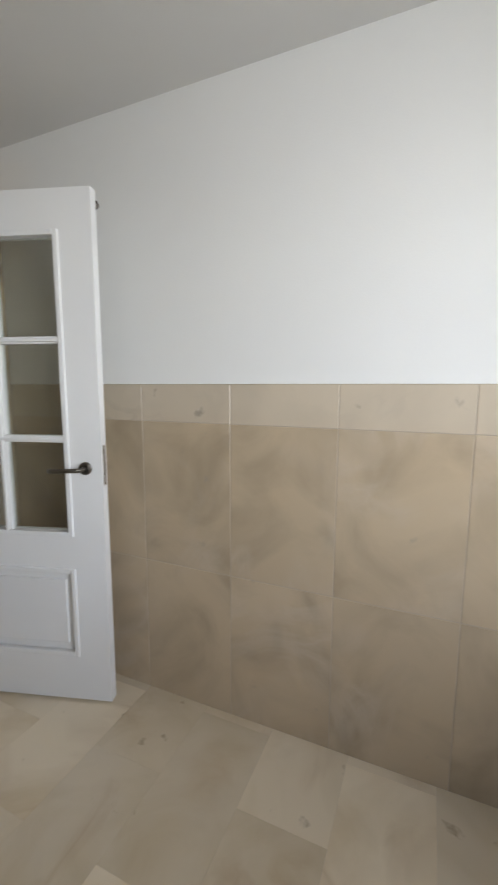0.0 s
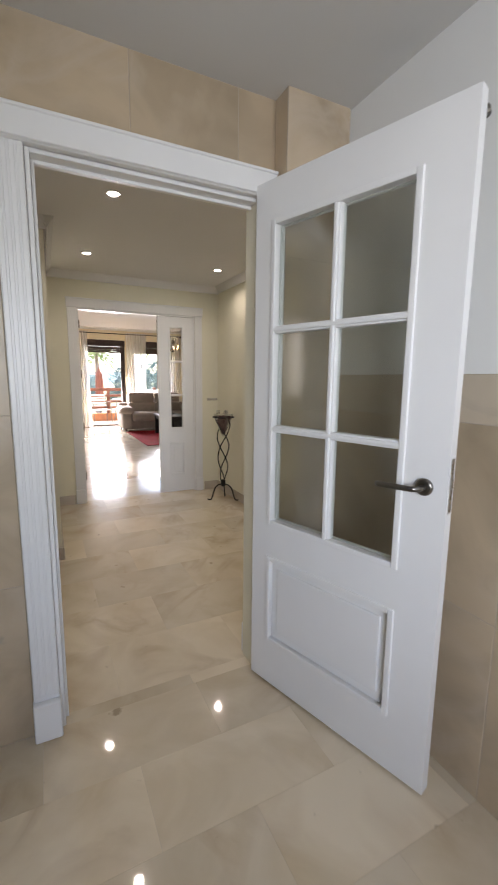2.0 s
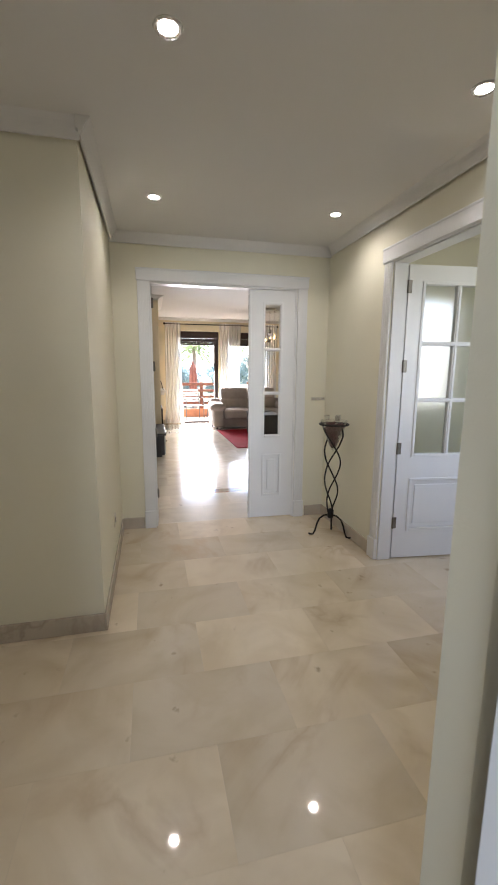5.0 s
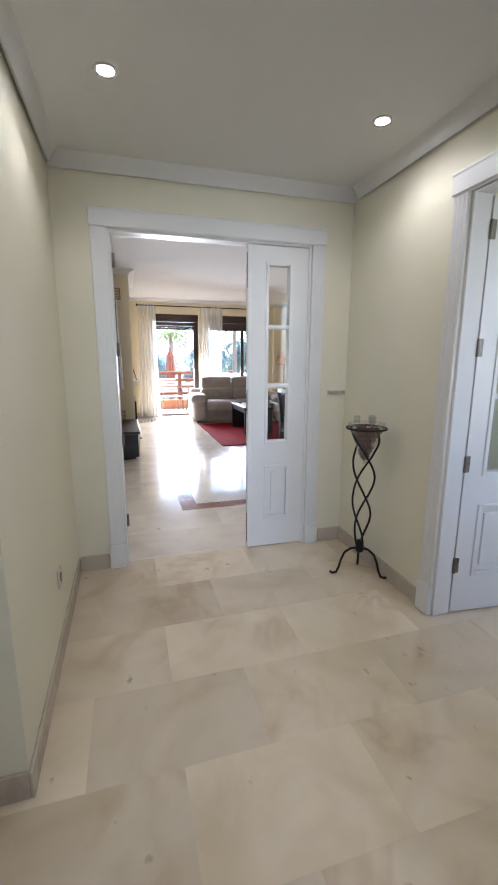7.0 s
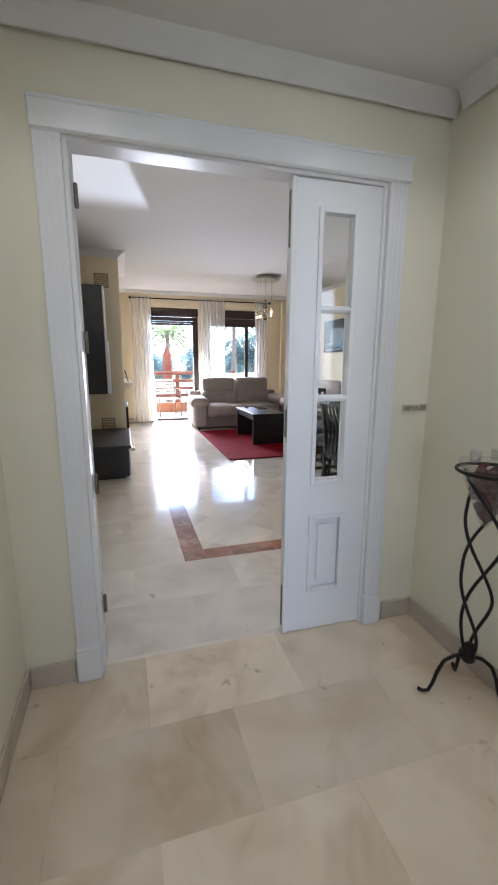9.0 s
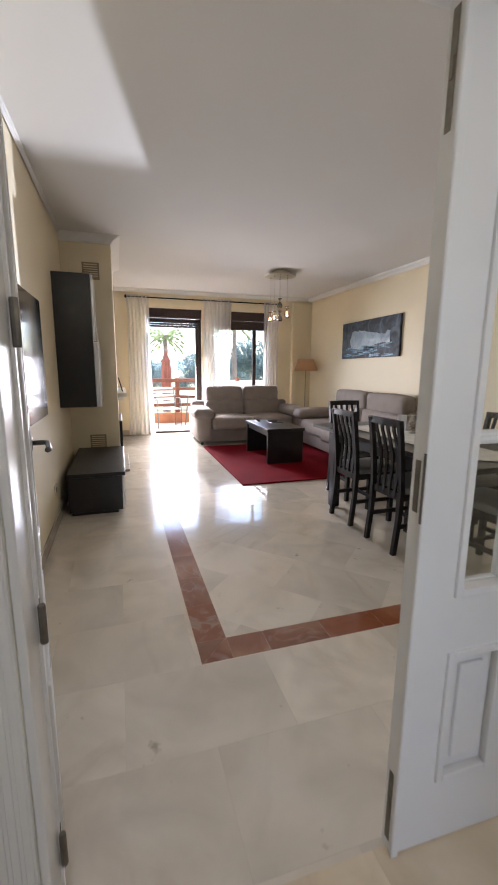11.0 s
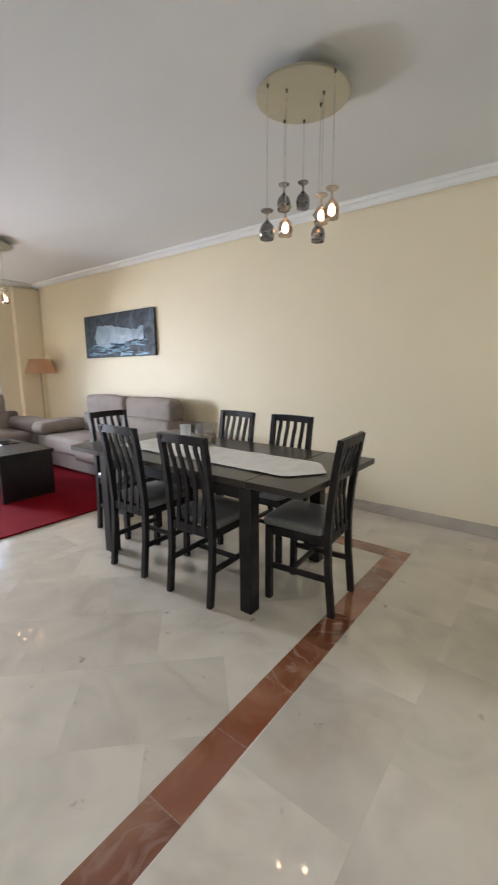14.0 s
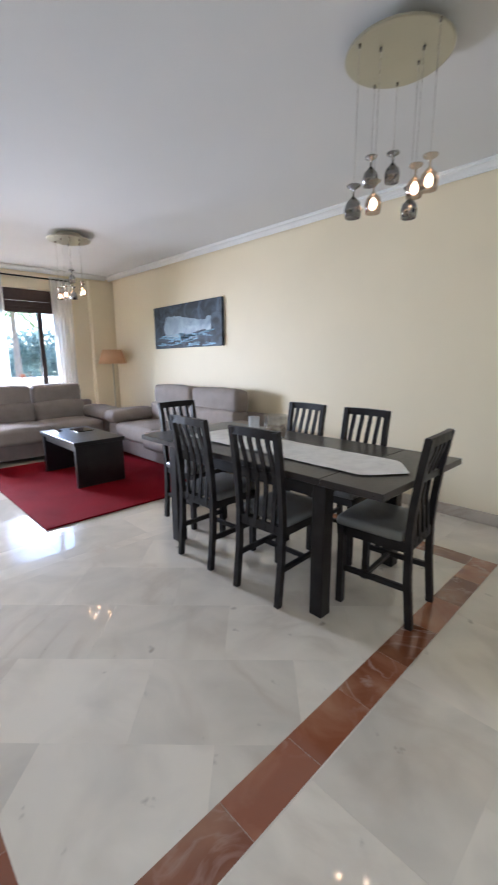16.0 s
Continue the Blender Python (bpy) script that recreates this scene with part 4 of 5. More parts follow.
def sofa(name, m, length, depth, label, arms=(True, True), chaise=0.0, r=0.036, puff=0.010):
    """Faces -y, its back along +y; x from 0 to length."""
    root = thing(name, label, "sofa", m)
    aw = 0.27
    x0, x1 = (aw if arms[0] else 0.02), length - (aw if arms[1] else 0.02)
    part("base", boxes((0.04, length - 0.04, 0.06, depth - 0.02, 0.05, 0.27), bevel=0.02, seg=2), M_SOFABASE, root)
    for fx in (0.1, length - 0.1):
        for fy in (0.12, depth - 0.1):
            part("foot", lathe([(0.02, 0), (0.026, 0.05)], 12, (fx, fy)), M_DARK, root)
    half = (x1 - x0) / 2
    for k in range(2):
        a, b = x0 + half * k + 0.004, x0 + half * (k + 1) - 0.004
        front = 0.02 - (chaise if k == 1 else 0)
        part("seat_cushion", soft_box(a, b, front, depth - 0.26, 0.24, 0.44, 0.05, 0.02, 4, 11, 0.009), M_SOFA, root, smooth=True)
        part("back_cushion", soft_box(a + 0.01, b - 0.01, depth - 0.36, depth - 0.12, 0.42, 0.68, 0.042, 0.016, 4, 11, 0.010), M_SOFA, root, smooth=True)
        part("headrest", soft_box(a + 0.022, b - 0.022, depth - 0.30, depth - 0.10, 0.655, 0.915, r, puff, 5, 11, 0.009), M_SOFA, root, smooth=True)
    part("back_frame", soft_box(0.06, length - 0.06, depth - 0.14, depth, 0.08, 0.66, 0.04, 0.0, 3, 2), M_SOFABASE, root, smooth=True)
    for on, a, b in ((arms[0], 0.0, aw), (arms[1], length - aw, length)):
        if on:
            part("armrest", soft_box(a + 0.015, b - 0.015, 0.05, depth - 0.06, 0.06, 0.50, 0.05, 0.012, 4, 4), M_SOFA, root, smooth=True)
            pad = soft_box(a - 0.03, b + 0.02, 0.0, depth - 0.22, 0.43, 0.59, 0.07, 0.014, 5, 11, 0.010)
            part("arm_pad", pad, M_SOFA, root, smooth=True)
    return root


sofa("sofa", pose(-10.54, 2.17, 0, 0, 0, 90), 1.93, 0.98, "taupe fabric two-seat sofa with padded arms and headrests")
sofa("sofa", pose(-10.46, 3.79, 0, 0, 0, 0), 2.32, 0.92, "taupe fabric sofa with chaise seat along the wall", (True, True), 0.12, 0.05, 0.016)

ct = thing("coffee_table", "low black-stained coffee table with solid panel ends on the rug", "coffee table", pose(0, 0, 0.016))
cx0, cx1, cy0, cy1 = -9.96, -9.02, 2.815, 3.315
part("tabletop", boxes((cx0 - 0.015, cx1 + 0.015, cy0 - 0.015, cy1 + 0.015, 0.425, 0.465), bevel=0.003), M_COFFEE, ct)
for a in (cx0, cx1 - 0.045):
    part("end_panel", boxes((a, a + 0.045, cy0, cy1, 0, 0.425), bevel=0.003), M_COFFEE, ct)
part("apron", boxes((cx0 + 0.045, cx1 - 0.045, cy0 + 0.02, cy0 + 0.04, 0.36, 0.425), (cx0 + 0.045, cx1 - 0.045, cy1 - 0.04, cy1 - 0.02, 0.36, 0.425)), M_COFFEE, ct)
tagged(part("remote_control", boxes((-9.90, -9.75, 2.92, 2.965, 0.482, 0.498), bevel=0.005), M_BLACKGLOSS), "small black remote control on the coffee table", "remote control")
tagged(part("magazine", boxes((-9.82, -9.58, 3.07, 3.25, 0.482, 0.489), bevel=0.001), M_BLACKGLOSS), "dark glossy magazine on the coffee table", "magazine")

cable = part("power_cable", tube([(-10.47, 2.42, 0.006), (-10.44, 2.6, 0.006), (-10.47, 2.75, 0.006), (-10.46, 2.95, 0.006), (-10.50, 3.1, 0.006)], 0.004, 6), M_PLASTIC, smooth=True)
tagged(cable, "thin pale power cable lying along the sofa's foot", "cable")

# floor lamp
fl = thing("floor_lamp", "floor lamp with a wide orange cloth shade, unlit", "floor lamp", pose(-11.52, 4.49, 0))
part("base", lathe([(0.13, 0), (0.13, 0.012), (0.1, 0.022), (0.014, 0.03)], 28), M_BRASS, fl, smooth=True)
part("pole", tube([(0, 0, 0.025), (0, 0, 1.27)], 0.011, 10), M_BRASS, fl, smooth=True)
part("shade", lathe([(0.225, 1.20), (0.15, 1.42), (0.147, 1.42), (0.222, 1.20)], 32, ring=True), M_SHADE, fl, "orange cloth shade", True)

# television wall
tv = thing("television", "large flat black television fixed to the wall", "television", pose(-6.34, LEFTY, 1.315))
part("panel", boxes((-0.615, 0.615, 0.05, 0.085, -0.35, 0.35), bevel=0.006), M_BLACKGLOSS, tv)
part("screen", boxes((-0.6, 0.6, 0.085, 0.087, -0.335, 0.34)), M_BLACKGLOSS, tv, "glossy black screen")
part("bracket", boxes((-0.2, 0.2, 0.0, 0.05, -0.15, 0.15)), M_IRON, tv)
wc = thing("wall_cabinet", "tall black wall cabinet with white gloss doors", "cabinet", pose(-8.2, LEFTY, 0.89))
part("carcass", boxes((-0.62, 0, 0, 0.315, 0, 1.19), bevel=0.002), M_COFFEE, wc)
part("door", boxes((-0.615, -0.005, 0.317, 0.337, 0.60, 1.185), bevel=0.004), M_WHITEGLOSS, wc, "white gloss upper door")
part("door", boxes((-0.615, -0.005, 0.317, 0.357, 0.005, 0.595), bevel=0.004), M_WHITEGLOSS, wc, "white gloss lower door")
lu = thing("low_unit", "low black television bench with white drawer fronts", "cabinet", pose(-7.72, 0.55, 0))
part("carcass", boxes((-1.2, 0, 0, 0.44, 0.03, 0.335), bevel=0.002), M_COFFEE, lu)
part("top", boxes((-1.205, 0.006, -0.005, 0.47, 0.337, 0.37), bevel=0.003), M_COFFEE, lu)
part("plinth", boxes((-1.18, -0.02, 0.02, 0.40, 0, 0.03)), M_COFFEE, lu)
for k in range(2):
    part("drawer_front", boxes((-1.2 + 0.6 * k + 0.003, -1.2 + 0.6 * (k + 1) - 0.003, 0.442, 0.46, 0.04, 0.33), bevel=0.003), M_WHITEGLOSS, lu, "white gloss drawer front")
# fireplace on the chimney breast's face
fp = thing("fireplace", "fireplace with a pale stone shelf and dark opening", "fireplace", pose(-9.68, 0.985, 0))
part("mantel", boxes((-0.62, 0.62, 0.0, 0.10, 0.92, 0.965), (-0.58, 0.58, 0.0, 0.07, 0.88, 0.92), bevel=0.004), M_RENDER, fp, "pale stone shelf")
part("insert", boxes((-0.42, 0.42, 0.002, 0.035, 0.1, 0.62), bevel=0.004), M_IRON, fp, "black iron insert")
part("hearth", boxes((-0.5, 0.5, 0.012, 0.10, 0.0, 0.03), bevel=0.004), M_SKIRT, fp, "stone hearth")
pf = thing("photo_frame", "small dark picture frame leaning on the mantel shelf", "picture frame", pose(-9.35, 1.035, 0.967, 14, 0, 0))
part("frame", boxes((-0.06, -0.048, 0, 0.012, 0, 0.17), (0.048, 0.06, 0, 0.012, 0, 0.17), (-0.048, 0.048, 0, 0.012, 0, 0.012), (-0.048, 0.048, 0, 0.012, 0.158, 0.17)), M_DARK, pf)
part("picture", boxes((-0.048, 0.048, 0.003, 0.007, 0.012, 0.158)), M_WHITEGLOSS, pf, "pale print")
vg = thing("ventilation_grille", "small beige ventilation grille in the chimney breast", "air vent", pose(-8.95, 0.775, 2.25))
part("frame", boxes((0.001, 0.010, -0.085, 0.085, -0.085, -0.07), (0.001, 0.010, -0.085, 0.085, 0.07, 0.085), (0.001, 0.010, -0.085, -0.07, -0.07, 0.07), (0.001, 0.010, 0.07, 0.085, -0.07, 0.07)), M_VENT, vg)
for k in range(6):
    part("slat", boxes((0.001, 0.008, -0.07, 0.07, -0.066 + 0.0225 * k, -0.054 + 0.0225 * k)), M_VENT, vg)
copy_thing(vg, pose(-8.95, 0.755, 0.425))
sock = thing("wall_socket", "ivory wall socket low on the television wall", "socket", pose(-7.55, LEFTY, 0.3))
part("plate", boxes((-0.04, 0.04, 0.0, 0.009, -0.04, 0.04), bevel=0.003), M_PLASTIC, sock)
part("well", lathe([(0.02, 0.0), (0.02, 0.002), (0.015, 0.002)], 16, ring=True), M_GREYSLIT, sock).matrix_basis = pose(0, 0.009, 0, -90, 0, 0)
copy_thing(sock, pose(-4.1, 0.545, 0.33))
ms = thing("wall_mirror", "dark framed picture high on the wall by the doors", "picture frame", pose(BACKX, 3.35, 1.80, 0, 0, 90))
part("frame", boxes((-0.42, -0.36, 0.0, 0.022, -0.42, 0.5), (0.36, 0.42, 0.0, 0.022, -0.42, 0.5), (-0.36, 0.36, 0.0, 0.022, -0.42, -0.36), (-0.36, 0.36, 0.0, 0.022, 0.44, 0.5), bevel=0.004), M_WINFRAME, ms, "dark brown wooden frame")
part("print", boxes((-0.36, 0.36, 0.004, 0.012, -0.36, 0.44)), M_CANVAS, ms, "dim print")

sw = thing("light_switch", "slim grey switch plate on the hall wall beside the double door", "light switch", pose(-4.78, 2.258, 1.077))
part("plate", boxes((0.0, 0.010, -0.066, 0.066, -0.016, 0.016), bevel=0.003), M_PLASTIC, sw)
for k in (-1, 0, 1):
    part("rocker", boxes((0.010, 0.014, k * 0.042 - 0.018, k * 0.042 + 0.018, -0.011, 0.011), bevel=0.002), M_STEEL, sw, "grey rocker")

# plant stand in the hall
st = thing("iron_stand", "twisted black wrought iron stand with a glass cone of potpourri", "stand", pose(-4.252, 2.178, 0, 0, 0, 0))
part("top_ring", tube([(0.11 * math.cos(a * math.pi / 18), 0.11 * math.sin(a * math.pi / 18), 0.915) for a in range(37)], 0.0065, 8), M_IRON, st, smooth=True)
for k in range(3):
    pts = []
    for i in range(41):
        u = i / 40
        z = 0.21 + 0.705 * u
        r = 0.02 + 0.036 * math.sin(math.pi * min(1, u * 1.25)) + 0.10 * max(0, (u - 0.45) / 0.55) ** 1.3 * (1 - 0.36 * max(0, (u - 0.45) / 0.55))
        a = 2 * math.pi * k / 3 + 2.1 * math.pi * (1 - u) ** 0.9
        pts.append((r * math.cos(a), r * math.sin(a), z))
    part("twisted_rod", tube(pts, 0.0062, 8), M_IRON, st, smooth=True)
    a = math.radians((244, 59, 150)[k])
    leg = []
    for r, z in ((0.012, 0.185), (0.05, 0.178), (0.085, 0.15), (0.105, 0.10), (0.118, 0.045), (0.132, 0.012), (0.155, 0.008), (0.17, 0.016)):
        leg.append((r * math.cos(a), r * math.sin(a), z))
    part("leg", tube(leg, 0.0072, 8), M_IRON, st, smooth=True)
part("collar", lathe([(0.016, 0.16), (0.024, 0.168), (0.024, 0.225), (0.016, 0.235)], 16), M_IRON, st, smooth=True)
part("glass_cone", lathe([(0.004, 0.70), (0.03, 0.74), (0.068, 0.84), (0.101, 0.925), (0.105, 0.945), (0.101, 0.945), (0.096, 0.925), (0.063, 0.842), (0.026, 0.745), (0.001, 0.712)], 28), M_CONE, st, "clear glass cone", True)
pot = bmesh.new()
rnd = random.Random(3)
for k in range(150):
    z = rnd.uniform(0.74, 0.925)
    rr = (z - 0.71) * 0.46 * math.sqrt(rnd.random()) * 0.88
    a = rnd.uniform(0, 6.283)
    bmesh.ops.create_icosphere(pot, subdivisions=1, radius=rnd.uniform(0.012, 0.02), matrix=pose(rr * math.cos(a), rr * math.sin(a), z, rnd.uniform(0, 90), rnd.uniform(0, 90)) @ Matrix.Diagonal((1, 1, 0.5, 1)))
part("potpourri", pot, M_FRUIT, st, "dark red dried petals")
for k in range(3):
    part("tea_light", lathe([(0.001, 0.945), (0.017, 0.945), (0.021, 0.985), (0.019, 0.985), (0.015, 0.95), (0.001, 0.95)], 16, (0.055 * math.cos(k * 2.1), 0.055 * math.sin(k * 2.1))), M_VESSEL, st, "small clear glass tea light holder", True)


# balcony and what lies beyond
structure("floor_balcony", boxes((-14.6, FARX - 0.2, -1.5, 6.5, -0.15, -0.035)), M_GROUT, "pale balcony slab", "floor")
rl = thing("balcony_railing", "red-brown wooden balcony railing of posts and boards", "railing", pose(-13.62, 0, -0.035))
part("kerb", boxes((-0.1, 0.1, -1.5, 6.5, 0, 0.26), bevel=0.01), M_ORANGE, rl, "terracotta coloured kerb")
for y in (-0.6, 0.8, 2.27, 3.7, 5.1):
    part("post", boxes((-0.045, 0.045, y - 0.045, y + 0.045, 0.26, 1.04), bevel=0.006), M_RAIL, rl)
for z, h in ((0.40, 0.07), (0.58, 0.07), (0.76, 0.07), (0.94, 0.085)):
    part("board", boxes((0.046, 0.075, -1.5, 2.95, z, z + h), bevel=0.006), M_RAIL, rl)
structure("wall_balcony", boxes((-13.9, -13.55, 3.0, 6.5, 0, 0.93), (-14.6, -12.13, 6.5, 6.7, 0, 1.0), bevel=0.01), M_RENDER, "white rendered balcony parapet", "wall")
pt = thing("patio_table", "small light metal patio table on the balcony", "table", pose(-12.95, 2.62, -0.035))
part("tabletop", lathe([(0.001, 0.70), (0.33, 0.70), (0.34, 0.71), (0.33, 0.72), (0.001, 0.72)], 32), M_RENDER, pt)
for k in range(3):
    a = k * 2.094 + 0.4
    part("leg", tube([(0.28 * math.cos(a), 0.28 * math.sin(a), 0), (0.2 * math.cos(a), 0.2 * math.sin(a), 0.70)], 0.012, 8), M_PATIO, pt)


def patio_chair(m):
    root = thing("patio_chair", "light metal patio armchair on the balcony", "chair", m, "patio chairs")
    for s in (-1, 1):
        part("side_frame", tube([(s * 0.25, -0.2, 0), (s * 0.25, -0.22, 0.42), (s * 0.25, -0.26, 0.62), (s * 0.25, 0.1, 0.64), (s * 0.25, 0.2, 0.6), (s * 0.25, 0.24, 0)], 0.012, 8), M_PATIO, root, smooth=True)
        part("back_post", tube([(s * 0.24, -0.2, 0.42), (s * 0.24, -0.32, 0.85)], 0.012, 8), M_PATIO, root)
    for k in range(6):
        part("seat_slat", boxes((-0.24, 0.24, -0.2 + 0.075 * k, -0.14 + 0.075 * k, 0.41, 0.425), bevel=0.003), M_RENDER, root)
    for k in range(5):
        part("back_slat", boxes((-0.24, 0.24, -0.235 - 0.022 * k, -0.22 - 0.022 * k, 0.5 + 0.075 * k, 0.55 + 0.075 * k), bevel=0.003), M_RENDER, root)
    return root


pc = patio_chair(pose(-12.95, 1.95, -0.035, 0, 0, -80))
copy_thing(pc, pose(-13.1, 3.3, -0.035, 0, 0, 100))
pa = thing("parasol", "closed terracotta parasol tied round its pole on the balcony", "parasol", pose(-14.1, 2.085, -0.035))
part("pole", tube([(0, 0, 0.04), (0, 0, 1.7)], 0.018, 10), M_PATIO, pa, smooth=True)
part("foot", lathe([(0.001, 0.0), (0.22, 0.0), (0.22, 0.04), (0.03, 0.06), (0.001, 0.06)], 24), M_PATIO, pa, smooth=True)
cl = bmesh.new()
rings = []
for z, r in ((0.62, 0.085), (0.75, 0.10), (1.0, 0.105), (1.22, 0.10), (1.36, 0.085), (1.42, 0.10), (1.48, 0.07), (1.60, 0.03), (1.68, 0.012)):
    rings.append([cl.verts.new((r * (1 + 0.16 * math.cos(8 * a * math.pi / 16)) * math.cos(a * math.pi / 16), r * (1 + 0.16 * math.cos(8 * a * math.pi / 16)) * math.sin(a * math.pi / 16), z)) for a in range(32)])
for a, b in zip(rings, rings[1:]):
    for k in range(32):
        cl.faces.new((a[k], a[(k + 1) % 32], b[(k + 1) % 32], b[k]))
part("folded_canopy", cl, M_PARASOL, pa, "folded terracotta cloth", True)
structure("ground", boxes((-1500, 300, -900, 900, -3.7, -3.5)), M_GROUND, "dry grassy ground below the balcony", "ground")


def leaf_cloud(seed, n, radius, size, squash=0.8):
    """Leaf-sized quads scattered in uneven clumps."""
    rnd = random.Random(seed)
    clumps = []
    for k in range(16):
        a, b = rnd.uniform(0, 6.283), rnd.uniform(-0.5, 1)
        d = radius * rnd.uniform(0.3, 0.8)
        clumps.append((d * math.cos(a), d * math.sin(a), b * radius * squash, radius * rnd.uniform(0.25, 0.48)))
    verts, faces = [], []
    for i in range(n):
        cx, cy, cz, cr = clumps[rnd.randrange(16)]
        v = Vector((rnd.gauss(0, 1), rnd.gauss(0, 1), rnd.gauss(0, 1))).normalized() * cr * rnd.uniform(0.6, 1.0)
        q = Euler((rnd.uniform(0, 6), rnd.uniform(0, 6), rnd.uniform(0, 6))).to_matrix()
        s = size * rnd.uniform(0.6, 1.3)
        k = len(verts)
        for cx2, cy2 in ((-0.5, 0), (0, -0.28), (0.5, 0), (0, 0.28)):
            verts.append(tuple(Vector((cx, cy, cz)) + v + q @ Vector((cx2 * s, cy2 * s, 0))))
        faces.append((k, k + 1, k + 2, k + 3))
    me = bpy.data.meshes.new("crown")
    me.from_pydata(verts, [], faces)
    me.materials.append(M_LEAF)
    return me


def leafy_tree(m, seed, height, radius):
    root = thing("tree", "leafy green tree beyond the balcony", "tree", m, "trees beyond the balcony")
    part("trunk", tube([(0, 0, 0), (0.1, 0, height * 0.4), (0, 0.1, height * 0.75)], 0.22, 8, 0.1), M_BARK, root)
    for k in range(4):
        a = k * 1.6 + seed
        part("limb", tube([(0.05, 0.05, height * 0.5), (radius * 0.5 * math.cos(a), radius * 0.5 * math.sin(a), height * 0.78)], 0.08, 6, 0.03), M_BARK, root)
    c = new("crown", leaf_cloud(seed, 6000, radius, 0.2))
    c.parent = root
    c.location = (0, 0, height * 0.78)
    return root


leafy_tree(pose(-30, 9.4, -3.5), 1, 5.6, 2.1)
leafy_tree(pose(-33, 12.4, -3.5), 11, 5.8, 2.2)
for k, (tx, ty, th) in enumerate(((-52, -3.0, 4.2), (-56, 1.0, 4.4), (-58, 5.2, 4.1), (-50, 9.5, 4.6), (-54, 13.5, 4.5), (-60, 17.5, 4.9), (-52, -7.5, 4.2))):
    leafy_tree(pose(tx, ty, -3.5), k + 2, th, 2.4)



def palm(m, tall, reach):
    root = thing("palm_tree", "palm tree with a pale fibrous trunk beyond the balcony", "palm tree", m, "palms beyond the balcony")
    part("trunk", lathe([(0.3, 0.0), (0.2, 2.0), (0.14, tall * 0.65), (0.11, tall * 0.8), (0.1, tall * 0.94), (0.12, tall)], 14), M_BARK, root)
    for k in range(34):
        a = k * 2.4
        el = 1.0 - 1.6 * (k / 34)
        fr = bmesh.new()
        last = None
        for i in range(9):
            u = i / 8
            r, z = reach * u * math.cos(el * 0.6), reach * u * math.sin(el) - 0.4 * u * u
            w = 0.065 * math.sin(math.pi * (0.12 + 0.85 * u))
            n1, n2, mid = fr.verts.new((r, w, z - 0.08 * u)), fr.verts.new((r, -w, z - 0.08 * u)), fr.verts.new((r, 0, z + 0.05))
            if last:
                if i % 2:
                    fr.faces.new((last[0], n1, mid, last[2]))
                    fr.faces.new((last[2], mid, n2, last[1]))
                else:
                    fr.faces.new((last[0], mid, last[2]))
                    fr.faces.new((last[2], mid, last[1]))
            last = (n1, n2, mid)
        fo = part("frond", fr, M_PALM, root)
        fo.matrix_basis = pose(0, 0, tall - 0.1, 0, 0, math.degrees(a))
    return root


palm(pose(-24, 3.14, -3.5), 6.15, 0.95)
palm(pose(-25, 6.75, -3.5), 6.9, 1.2)
hills = bmesh.new()
prev = None
for i in range(61):
    y = -700 + 1400 * i / 60
    h = 6 + 9 * abs(noise.noise(Vector((y * 0.008, 2, 0)))) + 3 * noise.noise(Vector((y * 0.03, 5, 0)))
    cur = (hills.verts.new((-420, y, -3.5)), hills.verts.new((-470, y, h)), hills.verts.new((-600, y, -3.5)))
    if prev:
        hills.faces.new((prev[0], cur[0], cur[1], prev[1]))
        hills.faces.new((prev[1], cur[1], cur[2], prev[2]))
    prev = cur
# blue-grey stands in for air haze over the hills
M_HILL = material("haze_tinted_hill", (0.16, 0.22, 0.22), 1.0, vary=0.3, scale=0.02, grain=0.3, bump=0)
structure("backdrop_hills", hills, M_HILL, "low haze-tinted hills on the horizon", "backdrop")


# wall tiles of the kitchen
def wall_tile(w, h, key, cache={}):
    k = (round(w, 3), round(h, 3), key)
    if k not in cache:
        bm = boxes((0, w, -0.009, 0, 0, h), bevel=0.0012)
        me = bpy.data.meshes.new("tile")
        bm.to_mesh(me)
        bm.free()
        me.materials.append(M_WTILE2 if key == "band" else M_WTILE)
        cache[k] = me
    return cache[k]


def tile_wall(name, m, x0, x1, rows, pitch, start, label, top_band=False):
    backing = structure(name, boxes((x0, x1, -0.0078, 0, 0, rows[-1])), M_WGROUT, label, "wall tiles")
    backing.matrix_world = m
    g = 0.0012
    for r, (za, zb) in enumerate(zip(rows, rows[1:])):
        key = "band" if top_band and r == len(rows) - 2 else "tile"
        x = start
        while x > x0:
            x -= pitch
        while x < x1 - 0.01:
            a, b = max(x, x0), min(x + pitch, x1)
            if b - a > 0.02:
                o = new("tile", wall_tile(b - a - 2 * g, zb - za - 2 * g, key))
                o.parent = backing
                o.location = (a + g, 0, za + g)
            x += pitch
    return backing


tile_wall("wall_tiles_north", pose(0, KY + 0.009, 0), -1.69, 1.7, [0, 0.597, 1.192, 1.341], 0.402, -0.11, "tan stone wall tiles with a pale band", True)
structure("trim_tile_edge", boxes((-1.69, 1.7, KY - 0.003, KY + 0.01, 1.341, 1.348)), M_KWHITE, "thin white edge over the wall tiles", "trim")
full = [0, 0.597, 1.192, 1.79, KC]
tile_wall("wall_tiles_door_side", pose(KX - 0.01, 0, 0, 0, 0, 90), 1.345, 1.366, full, 0.4, 1.2, "tan stone wall tiles beside the kitchen door")
tile_wall("wall_tiles_door_left", pose(KX - 0.01, 0, 0, 0, 0, 90), -2.0, 0.386, full, 0.4, 0.0, "tan stone wall tiles beside the kitchen door")
